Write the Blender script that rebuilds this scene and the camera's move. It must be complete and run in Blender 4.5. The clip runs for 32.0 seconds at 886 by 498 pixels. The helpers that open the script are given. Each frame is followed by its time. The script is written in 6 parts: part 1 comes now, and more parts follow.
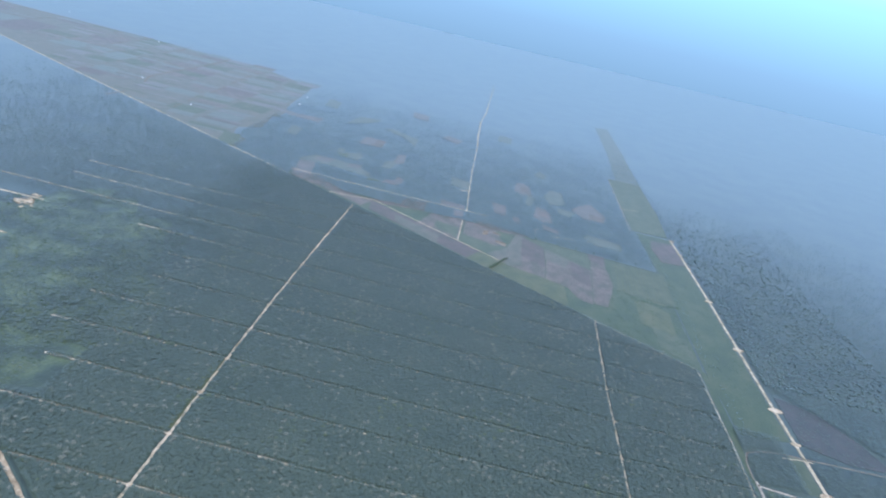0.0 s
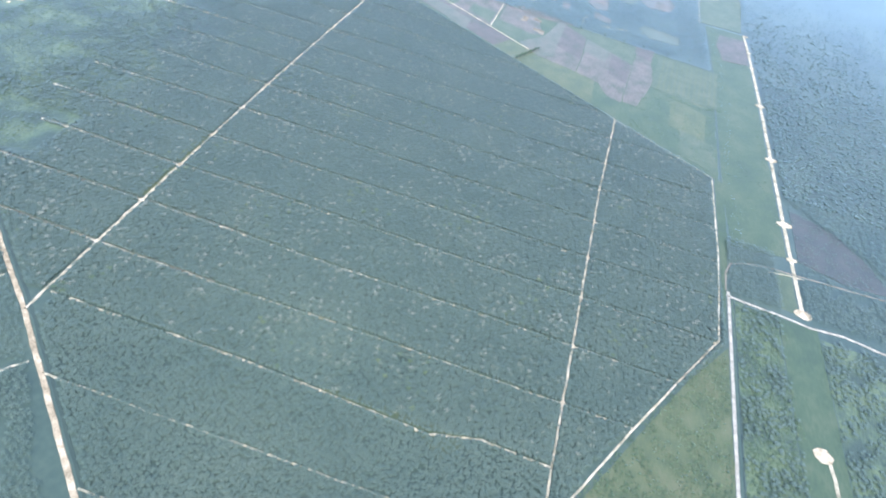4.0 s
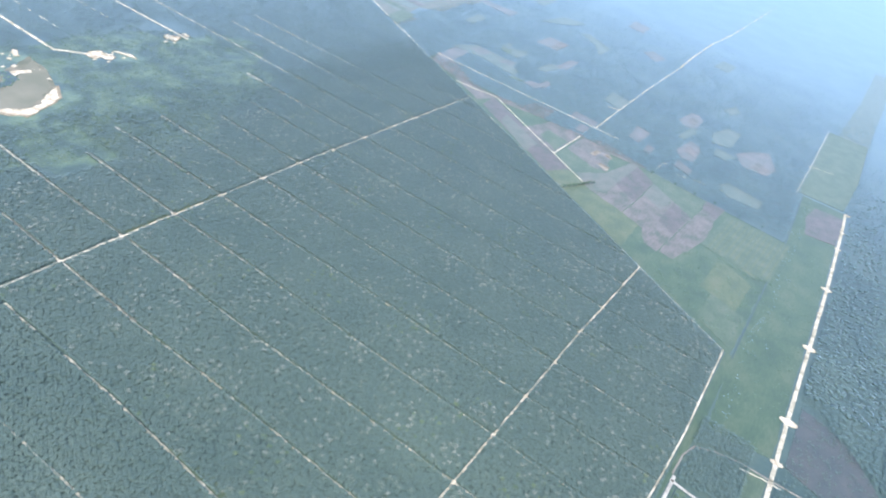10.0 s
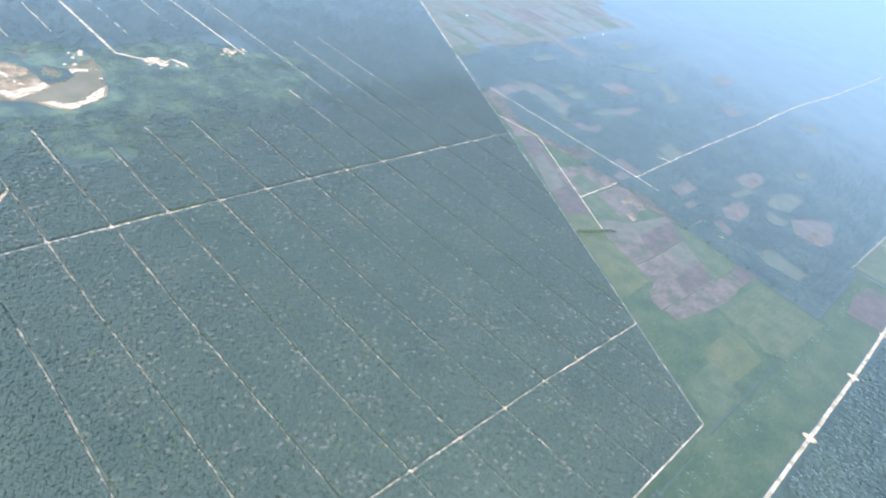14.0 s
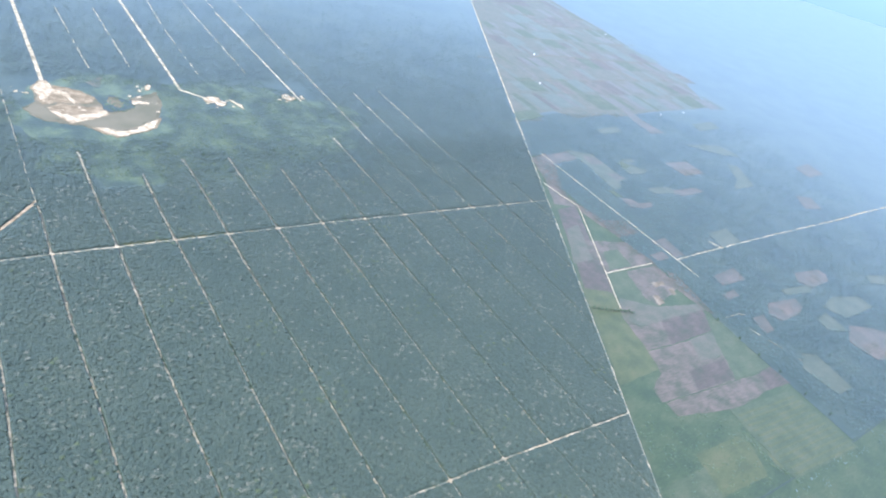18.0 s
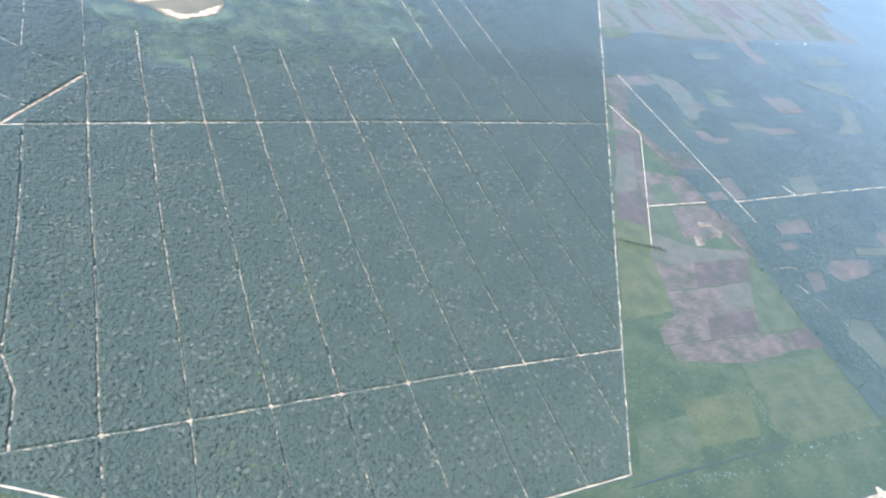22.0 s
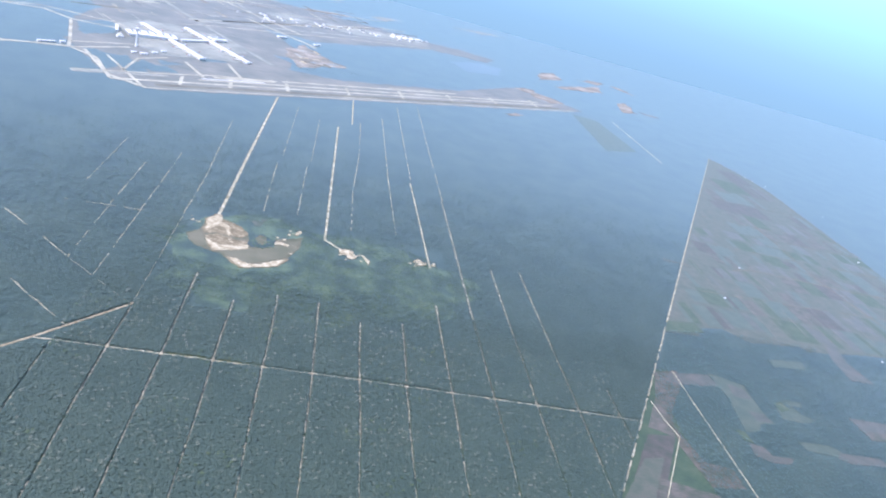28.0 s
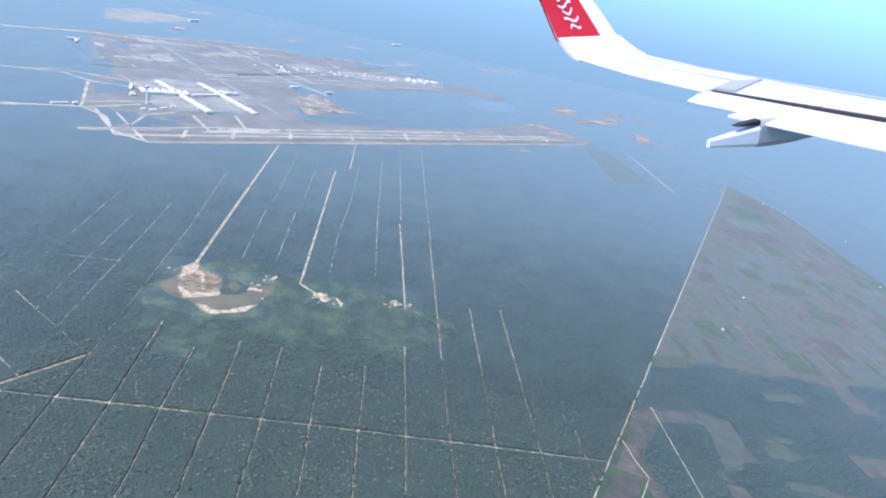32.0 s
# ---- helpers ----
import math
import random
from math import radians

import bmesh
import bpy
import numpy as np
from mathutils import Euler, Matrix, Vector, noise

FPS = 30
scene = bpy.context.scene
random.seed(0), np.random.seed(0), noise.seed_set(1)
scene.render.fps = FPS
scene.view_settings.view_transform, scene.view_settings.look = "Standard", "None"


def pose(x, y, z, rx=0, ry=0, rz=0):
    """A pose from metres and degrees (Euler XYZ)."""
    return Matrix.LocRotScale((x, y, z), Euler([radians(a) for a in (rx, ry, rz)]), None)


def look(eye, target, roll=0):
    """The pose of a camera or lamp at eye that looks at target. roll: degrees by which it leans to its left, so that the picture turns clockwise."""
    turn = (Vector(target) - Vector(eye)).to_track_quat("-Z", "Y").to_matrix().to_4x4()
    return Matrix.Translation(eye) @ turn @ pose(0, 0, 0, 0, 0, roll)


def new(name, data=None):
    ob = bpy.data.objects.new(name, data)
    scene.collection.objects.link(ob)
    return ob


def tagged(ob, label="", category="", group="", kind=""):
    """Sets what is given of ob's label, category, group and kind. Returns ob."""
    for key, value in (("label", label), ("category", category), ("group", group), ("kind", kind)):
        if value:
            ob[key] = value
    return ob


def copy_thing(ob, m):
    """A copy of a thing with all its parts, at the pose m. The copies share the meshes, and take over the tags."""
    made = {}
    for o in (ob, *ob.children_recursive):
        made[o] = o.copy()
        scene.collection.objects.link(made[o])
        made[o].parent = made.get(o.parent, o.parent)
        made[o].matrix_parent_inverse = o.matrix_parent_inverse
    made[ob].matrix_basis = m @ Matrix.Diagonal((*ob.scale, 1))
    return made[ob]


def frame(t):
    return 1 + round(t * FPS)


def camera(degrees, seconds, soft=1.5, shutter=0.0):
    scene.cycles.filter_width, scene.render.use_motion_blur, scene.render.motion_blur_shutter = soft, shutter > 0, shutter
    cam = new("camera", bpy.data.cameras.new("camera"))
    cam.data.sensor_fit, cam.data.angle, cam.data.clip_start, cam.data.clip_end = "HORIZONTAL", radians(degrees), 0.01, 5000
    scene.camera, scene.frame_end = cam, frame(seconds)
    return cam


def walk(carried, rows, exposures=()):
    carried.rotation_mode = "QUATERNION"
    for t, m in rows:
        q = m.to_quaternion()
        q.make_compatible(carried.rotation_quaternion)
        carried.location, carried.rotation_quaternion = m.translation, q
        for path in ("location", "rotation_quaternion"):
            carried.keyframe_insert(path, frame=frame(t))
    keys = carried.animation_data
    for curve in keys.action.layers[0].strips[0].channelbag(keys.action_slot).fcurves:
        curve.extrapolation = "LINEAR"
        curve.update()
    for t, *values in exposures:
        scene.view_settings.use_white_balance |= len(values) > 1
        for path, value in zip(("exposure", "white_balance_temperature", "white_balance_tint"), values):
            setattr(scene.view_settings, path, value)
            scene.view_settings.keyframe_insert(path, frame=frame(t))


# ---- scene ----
from collections import defaultdict

# ---------------------------------------------------------------- camera
FOV = 65.956
PATH = [
    (0, -1060.64, -184.73, 375.5, 68.128, -12.373, -83.838),
    (0.5, -1058.04, -199.84, 377.46, 65.961, -12.373, -83.555),
    (1, -1055.38, -214.96, 379.4, 63.651, -12.367, -82.997),
    (1.5, -1052.59, -230.11, 381.38, 61.054, -12.479, -82.044),
    (2, -1049.55, -245.27, 383.45, 56.565, -12.534, -80.391),
    (2.5, -1046.27, -260.37, 385.58, 53.263, -11.727, -79.184),
    (4.5, -1028.05, -319.02, 394.97, 48.78, -11.376, -72.534),
    (5, -1022.93, -333.41, 397.42, 49.324, -11.886, -70.337),
    (5.5, -1017.56, -347.73, 399.83, 50.325, -11.851, -68.688),
    (6, -1011.84, -361.98, 402.13, 50.703, -11.748, -67.163),
    (6.5, -1005.64, -375.9, 404.26, 50.689, -11.673, -65.64),
    (7, -999.02, -389.47, 406.33, 50.86, -11.868, -64.16),
    (7.5, -992.09, -402.67, 408.38, 51.211, -11.993, -62.845),
    (8, -984.93, -415.52, 410.53, 51.609, -12.59, -61.355),
    (8.5, -977.49, -427.94, 412.74, 52.17, -12.835, -60.068),
    (9, -969.8, -440.18, 415.06, 52.961, -12.937, -58.801),
    (9.5, -961.75, -452.41, 417.51, 53.743, -13.047, -57.541),
    (10, -953.36, -464.9, 420.31, 54.601, -13.447, -56.133),
    (10.5, -944.48, -477.54, 423.48, 54.966, -13.753, -54.627),
    (11, -935.06, -490.1, 426.86, 54.939, -14.178, -53.119),
    (11.5, -925.13, -502.34, 430.1, 55.011, -14.361, -51.867),
    (12, -914.74, -514.04, 432.96, 55.181, -14.082, -50.685),
    (12.5, -904.12, -525.31, 435.49, 55.313, -14.015, -49.374),
    (13, -893.32, -536.18, 437.71, 55.348, -14.041, -47.948),
    (13.5, -882.49, -546.8, 439.85, 55.101, -14.04, -46.473),
    (14, -871.56, -557.02, 442, 54.78, -14.322, -44.986),
    (14.5, -860.54, -566.87, 444.22, 54.532, -14.493, -43.662),
    (16.5, -815.51, -598.81, 455.4, 54.816, -13.916, -38.767),
    (17, -802.94, -606.92, 457.88, 55.617, -14.371, -36.99),
    (17.5, -790.16, -614.98, 460.33, 56.295, -15.017, -35.246),
    (18, -777.24, -622.93, 462.74, 57.034, -15.217, -33.902),
    (18.5, -764.29, -630.81, 465.07, 57.533, -15.226, -32.622),
    (19, -751.33, -638.56, 467.26, 57.467, -15.274, -31.115),
    (19.5, -738.32, -646.14, 469.34, 55.364, -14.967, -29.636),
    (20, -725.2, -653.34, 471.36, 53.587, -14.819, -27.997),
    (20.5, -711.98, -659.97, 473.34, 51.66, -14.877, -26.313),
    (21, -698.59, -665.98, 475.32, 50.074, -14.905, -24.617),
    (21.5, -685.07, -671.45, 477.31, 48.594, -14.625, -23.212),
    (22, -671.4, -676.48, 479.34, 47.082, -14.486, -21.477),
    (22.5, -657.6, -681.1, 481.49, 45.938, -14.379, -19.588),
    (23, -643.62, -685.23, 483.84, 45.133, -14.407, -17.711),
    (23.5, -629.61, -688.77, 486.5, 44.899, -14.386, -16.168),
    (24, -615.53, -691.68, 489.53, 45.667, -14.555, -14.81),
    (24.5, -601.54, -693.91, 492.95, 46.269, -14.637, -13.614),
    (25, -587.57, -695.41, 496.64, 47.234, -14.713, -12.451),
    (25.5, -573.56, -696.29, 500.52, 48.881, -14.65, -11.422),
    (26, -559.45, -696.9, 504.53, 54.06, -14.825, -10.287),
    (26.5, -545.22, -697.48, 508.53, 57.305, -14.974, -9.148),
    (28.5, -485.38, -702.09, 524.58, 66.5, -13.929, -5.968),
    (29, -470.07, -702.67, 527.91, 66.673, -13.287, -5.358),
    (29.5, -454.72, -703.12, 531.12, 66.858, -12.887, -4.781),
    (30, -439.34, -703.48, 534.22, 67.173, -12.539, -4.468),
    (30.5, -423.9, -703.82, 537.25, 67.576, -12.099, -4.355),
    (31, -408.41, -704.13, 540.24, 67.816, -11.686, -4.22),
    (31.5, -392.85, -704.41, 543.2, 67.882, -11.298, -4.041),
    (32, -377.24, -704.63, 546.14, 67.884, -11.032, -3.828),
]
cam = camera(FOV, 32.0, soft=2.0)
walk(cam, [(r[0], pose(*r[1:])) for r in PATH],
     exposures=[(0.0, 0.90, 5940, 25.5), (1.0, 1.15, 5980, 25.5), (2.0, 1.45, 6020, 24.5), (2.5, 1.57, 6020, 23.5), (4.5, 1.83, 6100, 23.5), (8.0, 1.79, 6100, 23.5), (13.0, 1.67, 6140, 24.5), (17.0, 1.69, 6170, 25.5), (19.0, 1.59, 6200, 25.5), (24.0, 1.79, 6280, 26.5), (26.5, 1.76, 6140, 25.5), (28.5, 1.13, 6040, 27.5), (32.0, 1.05, 5980, 27.5)])

# ---------------------------------------------------------------- world and sun
SUN_EL, SUN_AZ = 50.0, 200.0      # elevation; azimuth of the sun, degrees anticlockwise from +x
world = bpy.data.worlds.new("sky")
scene.world = world
world.use_nodes = True
wn, wl = world.node_tree.nodes, world.node_tree.links
wn.clear()
w_out = wn.new("ShaderNodeOutputWorld")
w_bg = wn.new("ShaderNodeBackground")
w_sky = wn.new("ShaderNodeTexSky")
w_sky.sky_type = "NISHITA"
w_sky.sun_disc = False
w_sky.sun_elevation = radians(SUN_EL)
w_sky.sun_rotation = radians(90 - SUN_AZ)
w_sky.air_density, w_sky.dust_density, w_sky.ozone_density = 1.4, 1.0, 1.5
# haze band that hides the horizon
w_co = wn.new("ShaderNodeTexCoord")
w_sep = wn.new("ShaderNodeSeparateXYZ")
w_ramp = wn.new("ShaderNodeValToRGB")
w_map = wn.new("ShaderNodeMapRange")
w_map.inputs["From Min"].default_value, w_map.inputs["From Max"].default_value = -0.2, 0.3
w_mix = wn.new("ShaderNodeMix")
w_mix.data_type = "RGBA"
w_haze = wn.new("ShaderNodeValToRGB")
wl.new(w_co.outputs["Generated"], w_sep.inputs[0])
wl.new(w_sep.outputs["Z"], w_map.inputs["Value"])
wl.new(w_map.outputs[0], w_ramp.inputs[0])
wl.new(w_map.outputs[0], w_haze.inputs[0])
w_ramp.color_ramp.elements[0].position, w_ramp.color_ramp.elements[0].color = 0.70, (1, 1, 1, 1)
w_ramp.color_ramp.elements[1].position, w_ramp.color_ramp.elements[1].color = 1.0, (0, 0, 0, 1)
el = w_haze.color_ramp.elements
el[0].position, el[0].color = 0.14, (1.15, 2.07, 2.70, 1)
el[1].position, el[1].color = 0.72, (4.2, 6.9, 9.6, 1)
for place, tone in ((0.26, (1.27, 2.36, 3.16)), (0.34, (1.48, 2.75, 3.72)), (0.42, (1.76, 3.52, 4.52)), (0.54, (2.2, 4.9, 5.6))):
    el.new(place).color = (*tone, 1)
wl.new(w_ramp.outputs[0], w_mix.inputs["Factor"])
wl.new(w_sky.outputs[0], w_mix.inputs["A"])
wl.new(w_haze.outputs[0], w_mix.inputs["B"])
wl.new(w_mix.outputs["Result"], w_bg.inputs[0])
w_bg.inputs[1].default_value = 0.115
wl.new(w_bg.outputs[0], w_out.inputs[0])

sun = new("sun", bpy.data.lights.new("sun", "SUN"))
sun.data.energy, sun.data.angle, sun.data.color = 2.0, radians(0.6), (1.0, 0.95, 0.86)
sd = Vector((math.cos(radians(SUN_EL)) * math.cos(radians(SUN_AZ)),
             math.cos(radians(SUN_EL)) * math.sin(radians(SUN_AZ)), math.sin(radians(SUN_EL))))
sun.matrix_basis = look(sd * 3000, (0, 0, 0))


# ---------------------------------------------------------------- materials
def mat(name, colors, scale=0.05, fine=0.6, rough=0.8, spec=0.5, bump=0.0, bump_scale=1.0,
        sheen=0.0, broad=1.6, metal=0.0, island=0.0, obj_random=0.0, coat=0.0, sheen_tint=(0.6, 0.8, 1.0), streak=None, leaf=0.0):
    """Two scales of noise between colours, fine relief, optional variation per piece."""
    m = bpy.data.materials.new(name)
    m.use_nodes = True
    n, l = m.node_tree.nodes, m.node_tree.links
    b = n["Principled BSDF"]
    b.inputs["Roughness"].default_value = rough
    b.inputs["Specular IOR Level"].default_value = spec
    b.inputs["Metallic"].default_value = metal
    # sheen, bluish by default, stands in for haze at flat viewing angles
    if sheen:
        b.inputs["Sheen Weight"].default_value = sheen
        b.inputs["Sheen Roughness"].default_value = 0.45
        b.inputs["Sheen Tint"].default_value = (*sheen_tint, 1)
    if coat:
        b.inputs["Coat Weight"].default_value = coat
        b.inputs["Coat Roughness"].default_value = 0.15
    geo = n.new("ShaderNodeNewGeometry")
    t1, t2 = n.new("ShaderNodeTexNoise"), n.new("ShaderNodeTexNoise")
    t1.inputs["Scale"].default_value, t1.inputs["Detail"].default_value = scale, 5
    t2.inputs["Scale"].default_value, t2.inputs["Detail"].default_value = scale * 14, 4
    place = geo.outputs["Position"]
    if streak:
        mp = n.new("ShaderNodeMapping")
        mp.inputs["Rotation"].default_value = (0, 0, radians(-streak[0]))
        mp.inputs["Scale"].default_value = (streak[1], 1, 1)
        l.new(place, mp.inputs["Vector"])
        place = mp.outputs[0]
    l.new(geo.outputs["Position"], t1.inputs["Vector"])
    l.new(place, t2.inputs["Vector"])
    mix = n.new("ShaderNodeMath")
    mix.operation = "MULTIPLY_ADD"
    mix.inputs[1].default_value = fine
    l.new(t2.outputs["Fac"], mix.inputs[0])
    sub = n.new("ShaderNodeMath")
    sub.operation = "MULTIPLY_ADD"
    sub.inputs[1].default_value, sub.inputs[2].default_value = broad, 0.5 - broad * 0.5 - fine * 0.5
    l.new(t1.outputs["Fac"], sub.inputs[0])
    l.new(sub.outputs[0], mix.inputs[2])
    last = mix.outputs[0]
    for amount, socket in ((island, geo.outputs["Random Per Island"]),
                           (obj_random, n.new("ShaderNodeObjectInfo").outputs["Random"])):
        if amount:
            a = n.new("ShaderNodeMath")
            a.operation = "MULTIPLY_ADD"
            a.inputs[1].default_value = amount
            l.new(socket, a.inputs[0])
            s = n.new("ShaderNodeMath")
            s.operation = "SUBTRACT"
            s.inputs[1].default_value = amount / 2
            l.new(last, s.inputs[0])
            l.new(s.outputs[0], a.inputs[2])
            last = a.outputs[0]
    ramp = n.new("ShaderNodeValToRGB")
    e = ramp.color_ramp.elements
    while len(e) < len(colors):
        e.new(0.5)
    for i, c in enumerate(colors):
        e[i].position, e[i].color = 0.2 + 0.6 * i / max(1, len(colors) - 1), (*c, 1)
    l.new(last, ramp.inputs[0])
    l.new(ramp.outputs[0], b.inputs["Base Color"])
    if leaf:
        # light shines through the fronds
        tr, ms = n.new("ShaderNodeBsdfTranslucent"), n.new("ShaderNodeMixShader")
        ms.inputs[0].default_value = leaf
        l.new(ramp.outputs[0], tr.inputs["Color"])
        l.new(b.outputs[0], ms.inputs[1])
        l.new(tr.outputs[0], ms.inputs[2])
        l.new(ms.outputs[0], n["Material Output"].inputs["Surface"])
    if bump:
        t3 = n.new("ShaderNodeTexNoise")
        t3.inputs["Scale"].default_value, t3.inputs["Detail"].default_value = bump_scale, 6
        l.new(geo.outputs["Position"], t3.inputs["Vector"])
        bp = n.new("ShaderNodeBump")
        bp.inputs["Strength"].default_value, bp.inputs["Distance"].default_value = 1.0, bump
        l.new(t3.outputs["Fac"], bp.inputs["Height"])
        l.new(bp.outputs[0], b.inputs["Normal"])
    return m


SH = 0.3
M_GROUND = mat("forest_floor", [(0.037, 0.065, 0.049), (0.048, 0.080, 0.058), (0.062, 0.095, 0.066)], 0.012, 0.9, 0.30, 0.53, 0.14, 0.25, 0.18)
M_PALM = mat("palm_fronds", [(0.074, 0.122, 0.091), (0.082, 0.130, 0.098), (0.090, 0.139, 0.102), (0.098, 0.147, 0.107), (0.110, 0.159, 0.115)], 0.014, 0.3, 0.5, 0.5, island=0.3, sheen=0.44, broad=0.8, leaf=0.2)
M_PALE = mat("pale_fronds", [(0.145, 0.188, 0.128), (0.190, 0.228, 0.162), (0.255, 0.283, 0.207)], 0.03, 0.4, 0.5, 0.5, island=0.8, sheen=0.4, leaf=0.2)
M_WOOD = mat("broadleaf_crowns", [(0.070, 0.122, 0.093), (0.087, 0.143, 0.105), (0.107, 0.168, 0.117)], 0.02, 0.4, 0.5, 0.5, island=0.4, sheen=0.6, leaf=0.2)
M_BUSH = mat("bush_leaves", [(0.057, 0.102, 0.054), (0.080, 0.134, 0.065), (0.119, 0.168, 0.085)], 0.02, 0.4, 0.6, 0.4, island=0.7, sheen=0.25, leaf=0.2)
M_LIME = mat("young_palm_fronds", [(0.078, 0.124, 0.058), (0.104, 0.156, 0.066), (0.140, 0.190, 0.086)], 0.05, 0.4, 0.5, 0.5, island=0.6, sheen=0.3, leaf=0.2)
M_WOODFLOOR = mat("overgrowth", [(0.030, 0.052, 0.040), (0.042, 0.068, 0.048)], 0.1, 0.8, 0.4, 0.5, sheen=0.2)
M_BARK = mat("bark", [(0.08, 0.07, 0.06), (0.14, 0.12, 0.10)], 0.8, 0.6, 0.9, 0.3)
M_SCRUB = mat("scrub", [(0.038, 0.064, 0.042), (0.049, 0.080, 0.047), (0.068, 0.107, 0.056), (0.094, 0.138, 0.067)], 0.03, 0.9, 0.38, 0.5, 0.4, 0.3, 0.2, broad=2.4)
M_GRASS = mat("rough_grass", [(0.034, 0.064, 0.034), (0.045, 0.080, 0.038), (0.068, 0.096, 0.050)], 0.03, 1.0, 0.5, 0.52, 0.15, 0.6, 0.2, sheen_tint=(0.78, 0.9, 0.8), streak=(60, 0.3))
M_GRASS2 = mat("field_grass", [(0.044, 0.073, 0.039), (0.060, 0.092, 0.048), (0.084, 0.107, 0.063)], 0.05, 0.9, 0.5, 0.52, 0.15, 0.6, 0.21, sheen_tint=(0.8, 0.9, 0.82), streak=(0, 0.15))
M_YELLOW = mat("dry_grass", [(0.051, 0.077, 0.037), (0.070, 0.097, 0.042), (0.092, 0.109, 0.053)], 0.05, 0.9, 0.5, 0.52, 0.15, 0.6, 0.21, sheen_tint=(0.8, 0.9, 0.82), streak=(60, 0.2))
M_GREYGREEN = mat("fallow", [(0.065, 0.088, 0.058), (0.09, 0.102, 0.071), (0.116, 0.115, 0.086)], 0.05, 1.0, 0.48, 0.55, 0.15, 0.6, 0.22, sheen_tint=(0.84, 0.9, 0.8), streak=(0, 0.15))
M_TAN = mat("bare_soil", [(0.050, 0.070, 0.040), (0.081, 0.085, 0.058), (0.106, 0.098, 0.075), (0.135, 0.121, 0.093)], 0.05, 1.2, 0.48, 0.55, 0.15, 0.6, 0.22, sheen_tint=(0.88, 0.87, 0.82), streak=(0, 0.12))
M_TAN2 = mat("pale_track", [(0.155, 0.156, 0.130), (0.200, 0.196, 0.168)], 0.1, 0.7, 0.8, 0.5, sheen=0.2)
M_SAND2 = mat("dry_soil", [(0.2, 0.18, 0.143), (0.27, 0.235, 0.189)], 0.08, 0.7, 0.8, 0.4)
M_SOIL = mat("earth_track", [(0.150, 0.148, 0.115), (0.215, 0.205, 0.160)], 0.06, 0.7, 0.8, 0.4, 0.1, 0.6)
M_PURPLE = mat("ploughed_soil", [(0.047, 0.063, 0.038), (0.066, 0.066, 0.048), (0.082, 0.073, 0.058), (0.101, 0.089, 0.071)], 0.05, 1.2, 0.48, 0.55, 0.15, 0.6, 0.22, sheen_tint=(0.88, 0.87, 0.82), streak=(0, 0.12))
M_CLEARGREEN = mat("cleared_scrub", [(0.050, 0.076, 0.050), (0.064, 0.090, 0.056), (0.086, 0.104, 0.068)], 0.05, 1.0, 0.42, 0.55, 0.15, 0.6, 0.27, sheen_tint=(0.78, 0.88, 0.84), streak=(0, 0.15))
M_CLEARPINK = mat("cleared_soil", [(0.060, 0.074, 0.052), (0.082, 0.085, 0.062), (0.108, 0.100, 0.076)], 0.05, 1.1, 0.42, 0.55, 0.15, 0.6, 0.27, sheen_tint=(0.84, 0.87, 0.84), streak=(0, 0.12))
M_BURNT = mat("burnt_ground", [(0.042, 0.055, 0.046), (0.052, 0.062, 0.050), (0.068, 0.072, 0.058)], 0.05, 1.0, 0.5, 0.5, 0.15, 0.6, 0.2)
M_MUD = mat("mud", [(0.100, 0.108, 0.070), (0.140, 0.140, 0.092), (0.190, 0.175, 0.122)], 0.05, 0.9, 0.7, 0.4, 0.1, 0.5)
M_POND = mat("pond_water", [(0.130, 0.136, 0.090), (0.175, 0.172, 0.118)], 0.03, 0.3, 0.6, 0.3)
M_DULLFIELD = mat("dull_field", [(0.055, 0.074, 0.062), (0.075, 0.094, 0.076)], 0.01, 0.5, 0.3, 0.5, sheen=0.3)
M_STAND = mat("worn_concrete", [(0.166, 0.182, 0.137), (0.237, 0.242, 0.185), (0.315, 0.314, 0.243), (0.398, 0.388, 0.304)], 0.012, 1.0, 0.6, 0.5, sheen=0.2, broad=1.0, streak=(34, 0.2))
M_TRACK = mat("overgrown_track", [(0.120, 0.140, 0.090), (0.225, 0.225, 0.150), (0.37, 0.35, 0.245), (0.55, 0.515, 0.37)], 0.17, 1.1, 0.8, 0.4, 0.05, 1.5, 0.15)
M_ROAD = mat("laterite_road", [(0.21, 0.205, 0.140), (0.34, 0.320, 0.222), (0.45, 0.418, 0.300), (0.55, 0.515, 0.385)], 0.09, 0.8, 0.9, 0.3, 0.05, 1.5)
M_HAUL = mat("tan_haul_road", [(0.195, 0.166, 0.105), (0.28, 0.240, 0.155), (0.37, 0.318, 0.210), (0.52, 0.465, 0.330)], 0.12, 1.1, 0.9, 0.3, 0.05, 1.5)
M_SAND = mat("sand", [(0.255, 0.217, 0.138), (0.430, 0.380, 0.260), (0.570, 0.520, 0.380)], 0.11, 1.3, 0.9, 0.3, 0.1, 0.6)
M_HEAP = mat("cream_sand", [(0.155, 0.134, 0.086), (0.235, 0.202, 0.132), (0.335, 0.290, 0.195)], 0.09, 1.2, 0.9, 0.3, 0.1, 0.6)
M_DULLSAND = mat("trodden_sand", [(0.13, 0.125, 0.092), (0.19, 0.178, 0.135), (0.27, 0.25, 0.19)], 0.08, 1.0, 0.9, 0.3, 0.1, 0.6)
M_ASPHALT = mat("paved_road", [(0.22, 0.215, 0.17), (0.30, 0.295, 0.235), (0.40, 0.39, 0.315)], 0.15, 0.9, 0.8, 0.4)
